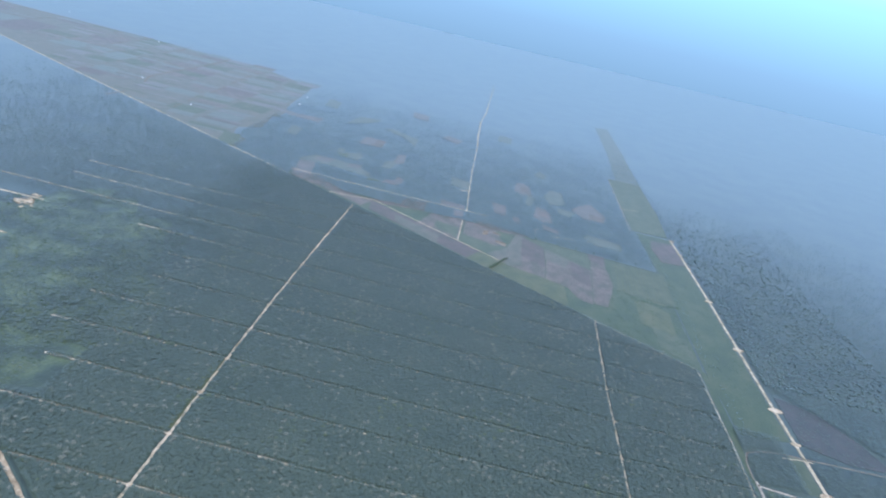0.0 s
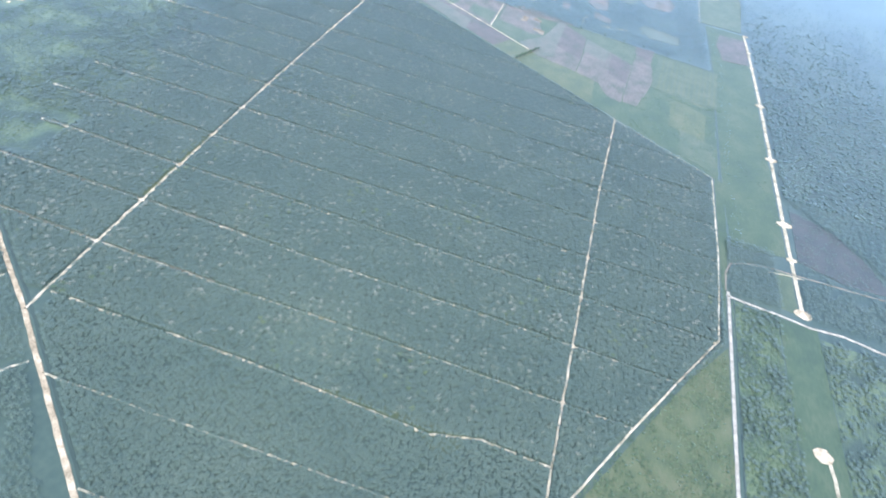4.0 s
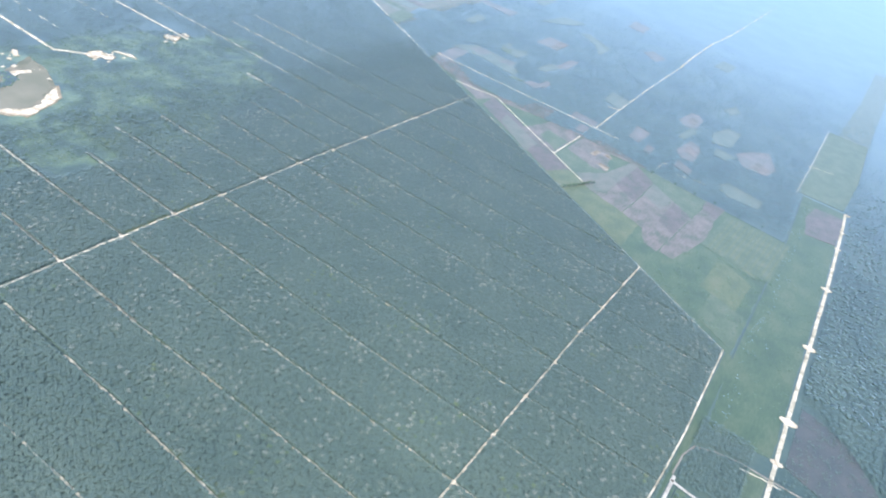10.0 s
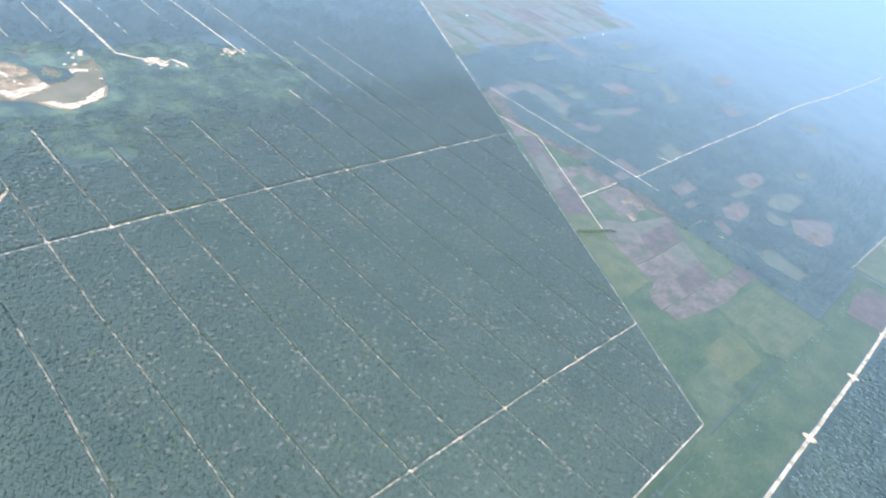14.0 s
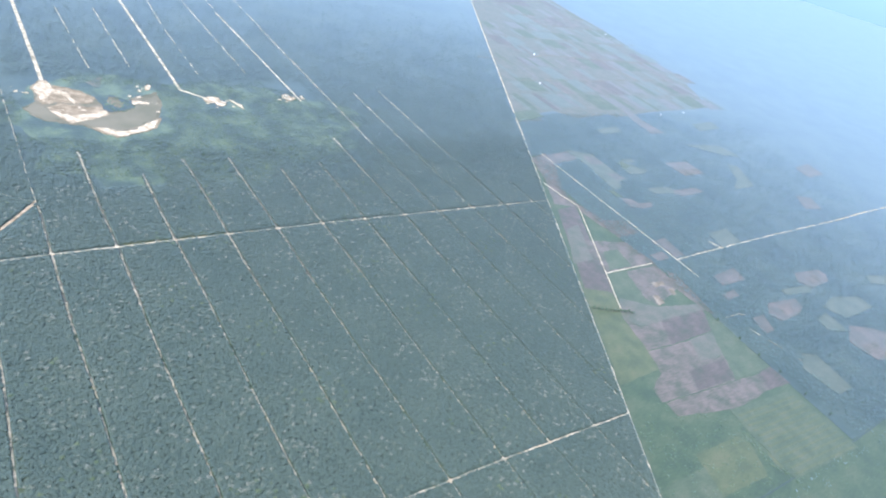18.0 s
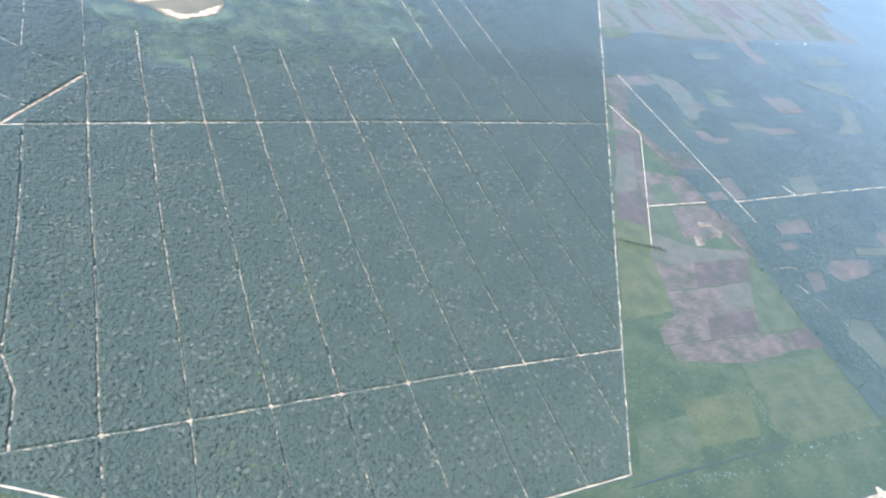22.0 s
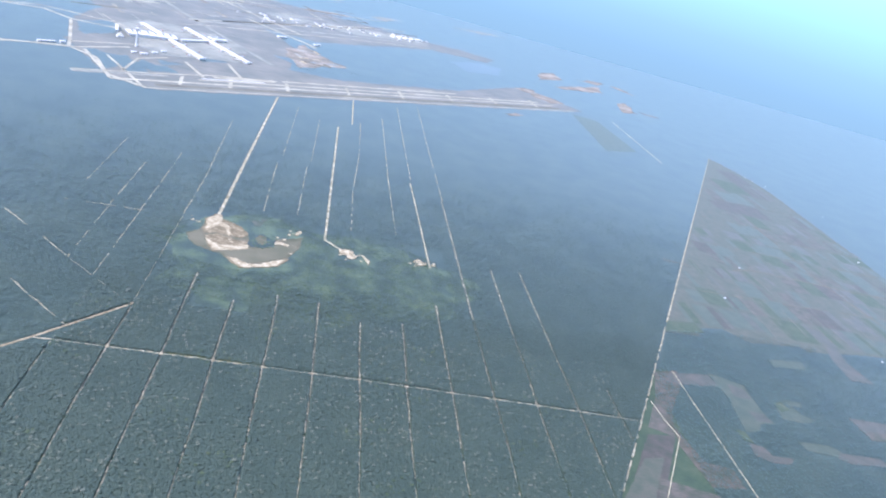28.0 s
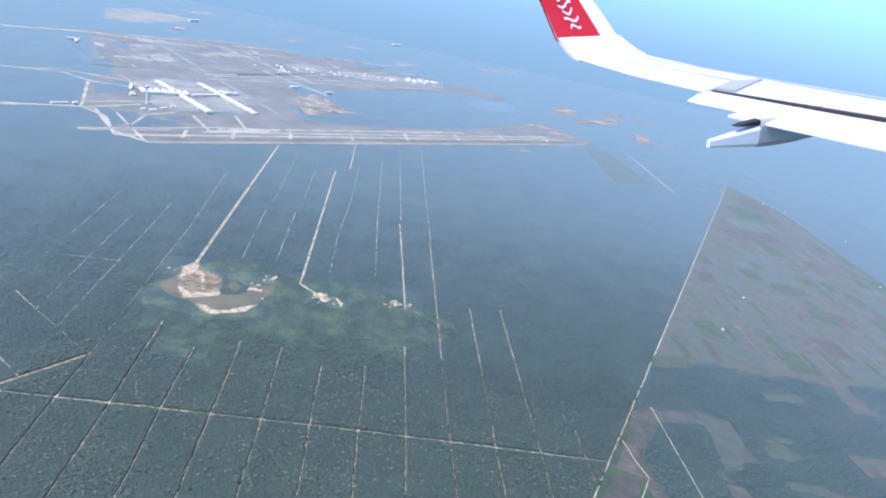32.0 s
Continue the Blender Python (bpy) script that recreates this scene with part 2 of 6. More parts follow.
M_APRON = mat("concrete_apron", [(0.311, 0.306, 0.241), (0.415, 0.408, 0.32), (0.53, 0.522, 0.415)], 0.02, 0.7, 0.7, 0.5)
M_RUNWAY = mat("runway_asphalt", [(0.132, 0.136, 0.108), (0.179, 0.182, 0.144), (0.227, 0.228, 0.181)], 0.02, 0.7, 0.7, 0.5)
M_AIRGRASS = mat("airfield_grass", [(0.104, 0.116, 0.079), (0.157, 0.155, 0.109), (0.203, 0.189, 0.137), (0.261, 0.236, 0.178)], 0.008, 0.9, 0.6, 0.5, sheen=0.25, broad=1.0, streak=(34, 0.2))
M_EARTH = mat("pale_orange_earth", [(0.17, 0.172, 0.15), (0.27, 0.258, 0.22), (0.42, 0.39, 0.34)], 0.015, 1.2, 0.9, 0.3, 0.3, 0.1)
M_ROOF = mat("white_roof", [(0.66, 0.68, 0.70), (0.80, 0.81, 0.82)], 0.05, 0.5, 0.5, 0.5)
M_ROOF2 = mat("grey_roof", [(0.34, 0.36, 0.38), (0.46, 0.48, 0.50)], 0.05, 0.5, 0.6, 0.5)
M_WALL = mat("pale_wall", [(0.68, 0.68, 0.67), (0.78, 0.78, 0.76)], 0.1, 0.5, 0.7, 0.4)
M_GLASS = mat("glazing", [(0.14, 0.17, 0.20), (0.20, 0.24, 0.28)], 0.2, 0.3, 0.15, 0.5)
M_PLANE = mat("white_paint", [(0.76, 0.77, 0.78), (0.82, 0.82, 0.82)], 0.4, 0.3, 0.3, 0.5, coat=0.4)
M_PLANE2 = mat("grey_paint_and_shade", [(0.34, 0.36, 0.38), (0.42, 0.44, 0.46)], 0.4, 0.4, 0.35, 0.5)
M_RED = mat("red_paint", [(0.55, 0.012, 0.022), (0.66, 0.020, 0.030)], 0.4, 0.3, 0.3, 0.5, coat=0.4)
M_BLACK = mat("black_gear_and_shade", [(0.015, 0.016, 0.018), (0.03, 0.03, 0.032)], 1.0, 0.4, 0.7, 0.4)


# ---------------------------------------------------------------- builders
def mesh_object(name, verts, faces, material, parent=None):
    me = bpy.data.meshes.new(name)
    me.from_pydata([tuple(v) for v in verts], [], faces)
    me.materials.append(material)
    ob = new(name, me)
    if parent:
        ob.parent = parent
    return ob


def part(name, bm, material, parent, label=""):
    """One mesh object from a bmesh, under a thing or a part."""
    bmesh.ops.recalc_face_normals(bm, faces=bm.faces)
    me = bpy.data.meshes.new(name)
    bm.to_mesh(me)
    bm.free()
    me.materials.append(material)
    ob = new(name, me)
    ob.parent = parent
    return tagged(ob, label)


def box(bm, x0, x1, y0, y1, z0, z1, taper=0.0):
    """A block, its top drawn in by taper."""
    v = [bm.verts.new(p) for p in ((x0, y0, z0), (x1, y0, z0), (x1, y1, z0), (x0, y1, z0),
                                   (x0 + taper, y0 + taper, z1), (x1 - taper, y0 + taper, z1), (x1 - taper, y1 - taper, z1), (x0 + taper, y1 - taper, z1))]
    for f in ((0, 3, 2, 1), (4, 5, 6, 7), (0, 1, 5, 4), (1, 2, 6, 5), (2, 3, 7, 6), (3, 0, 4, 7)):
        bm.faces.new([v[i] for i in f])


def loft(bm, rings, close=True):
    """A skin over rings of equally many points."""
    vr = [[bm.verts.new(p) for p in r] for r in rings]
    n = len(vr[0])
    for a, b in zip(vr[:-1], vr[1:]):
        for i in range(n):
            j = (i + 1) % n
            bm.faces.new((a[i], a[j], b[j], b[i]))
    if close:
        bm.faces.new(vr[0][::-1])
        bm.faces.new(vr[-1])


def big_mesh(name, co, tris, material):
    """A mesh from arrays: co (n, 3), tris (m, 3)."""
    me = bpy.data.meshes.new(name)
    me.vertices.add(len(co))
    me.vertices.foreach_set("co", np.ascontiguousarray(co, dtype=np.float32).ravel())
    me.loops.add(tris.size)
    me.loops.foreach_set("vertex_index", np.ascontiguousarray(tris, dtype=np.int32).ravel())
    me.polygons.add(len(tris))
    me.polygons.foreach_set("loop_start", np.arange(0, tris.size, 3, dtype=np.int32))
    me.update(calc_edges=True)
    me.materials.append(material)
    return new(name, me)


def patch(name, pts, material, z=0.1, label="", category="field", kind="structure", ragged=0.0, step=8.0):
    """A sheet of ground cover with a ragged outline and a skirt down to the ground."""
    pts = [Vector((p[0], p[1], 0)) for p in pts]
    out = []
    for i, a in enumerate(pts):
        b = pts[(i + 1) % len(pts)]
        k = max(1, int((b - a).length / step)) if ragged else 1
        for j in range(k):
            p = a.lerp(b, j / k)
            if ragged:
                fq = min(0.11, 0.4 / ragged)
                w = noise.noise_vector(p * fq) + 0.35 * noise.noise_vector(p * fq * 2.9)
                p = p + ragged * Vector((w.x, w.y, 0))
            out.append(p)
    bm = bmesh.new()
    top = [bm.verts.new((p.x, p.y, z)) for p in out]
    low = [bm.verts.new((p.x, p.y, -0.05)) for p in out]
    f = bm.faces.new(top)
    f.normal_update()
    if f.normal.z < 0:
        f.normal_flip()
    for i in range(len(top)):
        j = (i + 1) % len(top)
        bm.faces.new((top[i], low[i], low[j], top[j]))
    bmesh.ops.triangulate(bm, faces=[f])
    bmesh.ops.recalc_face_normals(bm, faces=bm.faces)
    me = bpy.data.meshes.new(name)
    bm.to_mesh(me)
    bm.free()
    me.materials.append(material)
    return tagged(new(name, me), label, category, kind=kind)


ROADS = []


def road(name, pts, width, material, z=0.33, label="", rag=0.25, clear=None, category="road", gap=-9.0):
    """A raised strip along a line of points with uneven edges; overgrown where a slow noise lies under gap."""
    ROADS.append((np.array(pts, float), width / 2 + (1.0 if clear is None else clear)))
    verts, faces = [], []
    line = []
    for a, b in zip(pts[:-1], pts[1:]):
        a, b = Vector((*a, 0)), Vector((*b, 0))
        k = max(1, int((b - a).length / 5))
        line += [a.lerp(b, j / k) for j in range(k)]
    line.append(Vector((*pts[-1], 0)))
    for i, p in enumerate(line):
        d = (line[min(i + 1, len(line) - 1)] - line[max(i - 1, 0)]).normalized()
        s = Vector((-d.y, d.x, 0))
        wob = s * rag * 1.2 * noise.noise(p * 0.05)
        l = width / 2 * (1 + rag * noise.noise(p * 0.31 + Vector((7, 0, 0))))
        r = width / 2 * (1 + rag * noise.noise(p * 0.31 - Vector((0, 9, 0))))
        for q, h in ((p + wob + s * (l + 0.3), -0.05), (p + wob + s * l, z), (p + wob - s * r, z), (p + wob - s * (r + 0.3), -0.05)):
            verts.append((q.x, q.y, h))
        if i and noise.noise(p * 0.06 + Vector((width * 31, 5, 0))) > gap:
            o = 4 * i
            faces += [(o - 4 + c, o - 3 + c, o + 1 + c, o + c) for c in range(3)]
    ob = mesh_object(name, verts, [f[::-1] for f in faces], material)
    return tagged(ob, label, category, kind="structure")


# ---------------------------------------------------------------- ground
g = [(-9000, -9000), (9000, -9000), (9000, 9000), (-9000, 9000)]
tagged(mesh_object("ground", [(x, y, 0) for x, y in g], [(0, 1, 2, 3)], M_GROUND),
       "dark green forest ground reaching to the hazy horizon", "ground", kind="structure")

# ---------------------------------------------------------------- roads of the plantation
D = Vector((0.502, 0.865))       # direction of the estate's slanting border


def border(s):
    return (D.x * s, D.y * s)


def border_x(y):
    return D.x / D.y * y


def main_y(x):
    """The main road bows a little to the north."""
    return 4.2 * math.sin(math.pi * min(1.0, max(0.0, (x + 772) / 772)))


def cross_y(x):
    """The cross road, bent to the south near the border."""
    return -380.8 - 0.002 * (x + 694) - 4.2 * max(0.0, (x + 395) / 170)


road("road", [(-772 + 32.17 * k, main_y(-772 + 32.17 * k)) for k in range(25)], 1.8, M_ROAD, label="pale laterite main road through the palm estate", rag=0.8, clear=1.2)
road("road", [(-900, -381), (-758, -380.7), (-560, cross_y(-560)), (-395, cross_y(-395)), (-310, cross_y(-310)), (-224, cross_y(-224))], 1.35, M_ROAD, label="pale laterite cross road through the palm estate", rag=0.75, clear=0.7)
road("road", [(-691, 99), (-772, 0), (-880, -121), (-960, -215)], 3.2, M_HAUL, label="wide sandy haul road beside the palm estate", rag=0.4)
# dark strip drawn for the shadow along the road's east side
road("ditch", [(-688, 95), (-768.5, -3), (-876.5, -124), (-956, -218)], 2.2, M_WOODFLOOR, 0.16, label="dark strip painted as the shadow beside the haul road", rag=0.5, category="ditch")
road("track", [(-808, -33), (-816, -26), (-832, -15), (-860, 4)], 1.2, M_TRACK, label="pale grassy side track off the haul road", rag=0.6)
road("road", [border(-588), border(-446)], 1.2, M_TRACK, label="narrow dirt track along the estate border", rag=0.6)
road("road", [border(-446), border(-200), border(0), border(325)], 2.0, M_ROAD, label="pale dirt track along the estate border", rag=0.8, clear=0.6, gap=-0.3)
road("road", [border(352), border(360), border(700), border(1100)], 2.4, M_ROAD, label="pale dirt track along the farmland border")
road("road", [border(1100), border(2030)], 1.6, M_ROAD, label="faint dirt track along the farmland border")
road("road", [(-294, -508), (-440, -509), (-505, -507), (-570, -504), (-634, -468), (-700, -432), (-770, -396)], 1.2, M_ROAD, label="pale dirt road around the estate corner")
road("road", [(-498, -516), (-507, -516), (-720, -511), (-900, -508)], 2.5, M_ASPHALT, label="grey paved road past the estate", rag=0.08)
road("road", [(-504, -514), (-506, -531), (-509, -566), (-513, -590), (-510, -623), (-516, -656), (-522, -900)], 2.2, M_ASPHALT, label="grey paved road with a sandy verge", rag=0.5)
road("road", [(232, -584), (160, -586), (-49, -588), (-349, -586), (-502, -587)], 3.6, M_ROAD, label="bright sandy road with widened turning bays")
road("road", [(-497, -514), (-470, -515), (-452, -521), (-444, -537), (-438, -561), (-438, -584), (-436, -618), (-434, -665), (-420, -900)], 1.3, M_SOIL, label="brown earth track beside a ditch", rag=0.4)
road("road", [(-660, -584), (-680, -585.5), (-900, -586)], 2.6, M_ROAD, label="bright sandy road along the grass strip", rag=0.4)
road("road", [(-446, -560), (-442, -578), (-441, -596)], 0.9, M_ROAD, label="short pale lay-by beside the earth track", rag=0.5)
TOPS = [(-1, -4), (0, 92), (1, 206), (2, 146), (3, 178), (4, 176), (5, 140), (6, 154), (7, 224), (8, 690), (9, 388), (10, 398), (11, 60)]
SHIFT = {2: 0.3, 3: -1.5, 4: -1.8, 5: -1.2, 7: -0.6, 8: -1.6, 9: -1.4, 10: -2.0}


def track_x(i, y):
    """The harvesting tracks stand 60 m apart and lean a little."""
    lean = -0.0062 if i < 6 else -0.0150 if i == 6 else -0.0095
    return -691.6 + 60.0 * i + SHIFT.get(i, 0.0) - lean * y


for i, top in TOPS:
    x = -691 + 60.0 * i
    if i == -1:
        road("track", [(x, top), (x, -157), (x - 7, -294), (x + 2, -330), (x, -381)], 1.5, M_TRACK, label="narrow dirt harvesting track between palm rows", rag=0.9, clear=1.6, gap=-0.4)
        continue
    low = {0: -436, 1: -469, 2: -503}.get(i, -509 if x < -300 else x * D.y / D.x)
    line = [top] + [y for y in (60, 0, -100, -200, -300, -380) if low + 20 < y < top - 20] + [low + 1]
    line = [(track_x(i, y) + 0.9 * math.sin(y * 0.021 + 2 * i), y) for y in line]
    north, south = [q for q in line if q[1] > -110], [q for q in line if -382 < q[1] < -90]
    corner = [q for q in line if q[1] < -375]
    if len(north) > 1:
        # added under the track: paler ground offsets the palms' shade beside it
        road("grass_verge", north, 4.2, M_GREYGREEN, 0.2, label="paler grassy strip added to lighten a track's shaded sides", rag=0.3, clear=0.3, category="grass")
        road("track", north, 1.65 - 0.045 * i, M_TRACK, label="narrow dirt harvesting track between palm rows", rag=0.95, clear=2.0,
             gap=-0.34 if i < 3 else -0.28 if i < 8 else -0.24)
    if len(south) > 1:
        road("grass_verge", south, 3.2, M_GRASS, 0.2, label="overgrown verges of a harvesting track", rag=0.3, clear=0.2, category="grass", gap=-0.2)
        road("track", south, 1.5 - 0.02 * i, M_TRACK, label="half overgrown harvesting track between palm rows", rag=0.95, clear=1.7,
             gap=-0.36 + 0.01 * i)
    if len(corner) > 1:
        road("track", corner, 1.25, M_TRACK, label="overgrown harvesting track with bare spots", rag=0.95, clear=1.3, gap=-0.32)
for x, top in ((-812, -46), (-872, -116)):
    road("track", [(x, top), (x, -200), (x, -381)], 1.1, M_TRACK, label="narrow dirt harvesting track between palm rows", rag=0.7, clear=0.0)
# haul roads of the far woods
road("road", [(-637, 395), (-632, 730), (-623, 1253)], 5.0, M_ROAD, label="wide sandy haul road across the forest", rag=0.3)
road("road", [(-396, 346), (-422, 360), (-453, 389), (-449, 857), (-447, 1090)], 3.6, M_ROAD, label="sandy haul road across the forest", rag=0.3)
road("road", [(-410, 1142), (-408, 1409)], 3.2, M_ROAD, label="sandy haul road across the forest")
road("road", [(-267, 352), (-270, 560), (-273, 764)], 2.6, M_ROAD, label="sandy haul road across the forest", rag=0.4)

def forest_track(pts, w):
    """A faint track of the far forest."""
    road("track", pts, w * 0.55, M_ROAD, label="faint pale track through the far palm forest", rag=0.9, clear=0.2, gap=-0.22)


forest_track([(-407, 430), (-405, 659), (-391, 892), (-386, 1198)], 1.7)
forest_track([(-322, 462), (-325, 764), (-322, 1266)], 1.9)
forest_track([(-205, 690), (-202, 1083), (-196, 1503)], 1.8)
forest_track([(-270, 790), (-270, 953), (-268, 1455)], 1.9)
forest_track([(-567, 464), (-570, 745)], 1.8)
forest_track([(-507, 473), (-507, 737)], 1.8)
forest_track([(-691, 382), (-689, 572), (-700, 956)], 1.8)
forest_track([(-691, 100), (-690, 382)], 1.2)
forest_track([(-756, 157), (-755, 420), (-755, 673)], 1.8)
forest_track([(-801, 192), (-803, 390), (-802, 586)], 1.8)
forest_track([(-935, 310), (-888, 270), (-799, 191)], 2.6)
forest_track([(-840, 114), (-784, 64), (-749, 34)], 2.4)
forest_track([(-799, 191), (-708, 110), (-690, 100)], 1.5)
forest_track([(-868, 371), (-804, 376), (-750, 379)], 1.4)
forest_track([(-864, 460), (-866, 700)], 1.4)
forest_track([(-563, 780), (-560, 1200)], 1.2)
forest_track([(-500, 780), (-498, 1150)], 1.2)
# roads of the farmland
road("road", [(48, -24), (-48, -182), (-91, -252)], 1.15, M_ROAD, label="straight pale farm road", rag=0.25)
road("road", [(48, -24), (40, 10), (36, 50)], 1.0, M_ROAD, label="faint farm track", rag=0.7)
road("road", [(-48, -182), (53, -182)], 1.2, M_ROAD, label="straight pale farm road", rag=0.4)
road("road", [(112, 142), (111, -184)], 1.35, M_ROAD, label="straight pale farm road", rag=0.25)
road("road", [(111, -184), (110, -228)], 1.0, M_ROAD, label="faint farm track", rag=0.8)
road("road", [(108, -185), (222, -181), (404, -176), (511, -174), (640, -173)], 1.5, M_ROAD, label="pale farm road between clearings", rag=0.9, gap=-0.3)
road("road", [(640, -173), (800, -166), (1000, -163), (1175, -172), (1900, -172)], 3.0, M_ROAD, label="far pale farm road through the woods", rag=0.8, gap=-0.12)
road("track", [(228, -160), (238, -181)], 2.4, M_ROAD, label="short pale farm track")
road("track", [(66, -310), (97, -311), (104, -316)], 0.7, M_TRACK, label="short pale farm track", rag=0.8, gap=-0.1)
road("track", [(82, -340), (95, -378), (102, -409)], 0.6, M_TRACK, label="short pale farm track", rag=0.9, gap=-0.1)
road("road", [(233, -505), (400, -508), (640, -510)], 1.0, M_TRACK, label="faint pale farm road", rag=0.6)
road("road", [(380, -504), (394, -547)], 1.8, M_ROAD, label="short pale farm road", rag=0.4)

road("ditch", [(-500, -521), (-720, -516), (-900, -513)], 1.0, M_WOODFLOOR, 0.14, label="narrow dark drain beside the paved road", rag=0.3, category="ditch")
road("ditch", [(62, -235), (45, -309), (41, -382), (34, -440), (28, -521)], 1.2, M_WOODFLOOR, 0.14, label="dark overgrown ditch along the farmland", category="ditch")
road("ditch", [(-300, -519), (-100, -520), (28, -521), (240, -515)], 1.4, M_WOODFLOOR, 0.14, label="dark overgrown ditch along the farmland", category="ditch")
# trodden sand where the harvesting tracks meet the main roads
for i in range(12):
    for y in (0, -384):
        x = track_x(i, y)
        if y == 0 or x < -230:
            y = main_y(x) if y == 0 else cross_y(x)
            r = 2.1 - 0.08 * i
            pts = [(x + r * (1.5 if k % 2 else 0.9) * math.cos(k * math.pi / 5), y + r * (1.0 + 0.4 * noise.noise((x, k, y))) * math.sin(k * math.pi / 5)) for k in range(10)]
            patch("junction", pts, M_SAND, 0.37, "pale trodden sand at a track junction", "junction")
# turning bays along the sandy road
for x, r in ((230, 5), (154, 4), (89, 5), (18, 3), (-49, 7), (-118, 3), (-205, 8), (-349, 9), (-413, 6), (-497, 11)):
    pts = [(x + r * 0.55 * math.cos(a) * (1 + 0.3 * noise.noise((x, a, 0))), -587 + r * (1.0 if x > -490 else 0.8) * math.sin(a)) for a in [k * math.pi / 6 for k in range(12)]]
    patch("turning_bay", pts, M_SAND, 0.40, "pale sandy turning bay on the road", "turning bay")

patch("turning_bay", [(-657, -572), (-653, -577), (-653, -583), (-660, -588), (-666, -585), (-667, -578), (-663, -573)], M_SAND, 0.40, "pale sandy bay where a road ends in the grass", "turning bay")

# ---------------------------------------------------------------- ground cover of the farmland
patch("farmland", [border(-586), border(-300), border(0), border(160), (120, 140), (60, 30), (52, -120), (62, -235), (45, -309), (40, -382), (28, -521), (-296, -516)],
      M_GRASS, 0.06, "rough green farmland beside the palm estate", "farmland", ragged=2)
BARE = []
HEIGHT = [0.1]


def field(pts, m, label, spread=1.045, ragged=1.3, step=3.0):
    """A field of the near farmland, each a little over the last."""
    c = sum((Vector(q) for q in pts), Vector((0, 0))) / len(pts)
    HEIGHT[0] += 0.0025
    return patch("field", [c + (Vector(q) - c) * spread for q in pts], m, HEIGHT[0], label, "field", ragged=ragged, step=step)


def clearing(pts, m, label):
    """A clearing in the woods, kept free of trees."""
    BARE.append(np.array(pts))
    return field(pts, m, label, 1.0, 0.7, 3.0)


field([(-4, -32), (38, -28), (-50, -182), (-84, -236), (-130, -236)], M_PURPLE, "bare grey field beside the estate border")
field([(-28, -78), (2, -72), (-44, -150), (-82, -150)], M_GREYGREEN, "thin grass on bare soil")
field([(8, -8), (48, 60), (76, 128), (120, 140), (112, 108), (60, 30), (42, -22)], M_TAN, "bare pinkish field along the estate border")
field([(50, -5), (64, -69), (100, -76), (100, -110), (52, -112), (40, -40)], M_TAN, "bare pinkish field")
field([(-20, -110), (52, -129), (59, -184), (-45, -180)], M_TAN, "pale tan field with thin grass")
field([(-10, -140), (20, -140), (10, -178), (-35, -178)], M_GRASS2, "green corner of a tan field")
field([(-112, -203), (-78, -220), (-79, -261), (-103, -261), (-113, -327), (-128, -347), (-197, -349)], M_YELLOW, "yellow-green field beside the estate border")
field([(-199, -352), (-155, -361), (-182, -409), (-234, -404)], M_GRASS, "deep green grass beside the estate border")
field([(-45, -184), (-10, -189), (-30, -242), (-22, -258), (-28, -262), (-62, -258), (-76, -228)], M_GRASS2, "green field beside a farm road")
field([(-10, -189), (56, -189), (51, -221), (47, -238), (-22, -258), (-30, -242)], M_TAN, "mottled pinkish tan field")
field([(10, -219), (32, -221), (30, -229), (9, -227)], M_DULLSAND, "small pale bare plot")
field([(-15, -242), (-5, -242), (-8, -259), (-23, -260)], M_DULLSAND, "small pale bare plot")
field([(26, -236), (35, -238), (29, -249), (22, -249)], M_DULLSAND, "small pale bare plot")
field([(-72, -232), (-28, -262), (52, -277), (40, -288), (-84, -284), (-100, -266)], M_GREYGREEN, "green field with thin stripes")
field([(63, -203), (72, -216), (53, -297), (44, -285), (42, -243)], M_TAN, "narrow tan field along the ditch")
field([(-100, -267), (-89, -286), (-47, -286), (-72, -322), (-116, -320)], M_TAN, "pinkish brown field with furrows")
field([(-47, -286), (40, -288), (15, -322), (-71, -323)], M_PURPLE, "dark ploughed field")
field([(-116, -324), (-37, -328), (-57, -358), (-14, -363), (-39, -397), (-167, -388), (-162, -370), (-130, -356)], M_TAN, "mauve fallow field")
field([(-37, -326), (13, -325), (-9, -361), (-57, -358)], M_GREYGREEN, "grey-green fallow field")
field([(-89, -366), (-21, -367), (-38, -395), (-106, -392)], M_PURPLE, "dark ploughed field with tree stumps")
field([(32, -300), (46, -316), (36, -398), (-35, -396), (2, -340)], M_GRASS2, "grey-green grass field")
field([(-163, -392), (5, -403), (-4, -425), (-80, -430), (-164, -411)], M_TAN, "greyish tan fallow field")
field([(5, -403), (37, -400), (37, -429), (-4, -425)], M_PURPLE, "dark ploughed plot")
field([(-192, -456), (-124, -458), (-96, -507), (-212, -500)], M_YELLOW, "yellow-green field of mixed scrub")
field([(-96, -436), (-82, -432), (-120, -515), (-140, -515)], M_GRASS, "dark green strip of scrub")
field([(-260, -470), (-200, -470), (-215, -512), (-285, -512)], M_GRASS2, "green grass plot")
# clearings in the eastern woods
clearing([(180, 150), (199, 146), (236, 130), (231, 70), (238, 36), (209, 32), (197, 13), (170, 8), (176, 42), (185, 86)], M_CLEARGREEN, "pale green clearing in the woods")
clearing([(205, 128), (232, 118), (229, 92), (200, 96)], M_CLEARPINK, "bare pinkish part of a clearing")
clearing([(205, 62), (231, 58), (234, 38), (208, 38)], M_CLEARPINK, "bare pinkish part of a clearing")
clearing([(82, 130), (140, 140), (178, 146), (184, 118), (150, 110), (108, 106)], M_CLEARPINK, "bare pinkish clearing at the farmland corner")
clearing([(154, 12), (168, 8), (170, -16), (155, -11)], M_GRASS2, "small green clearing")
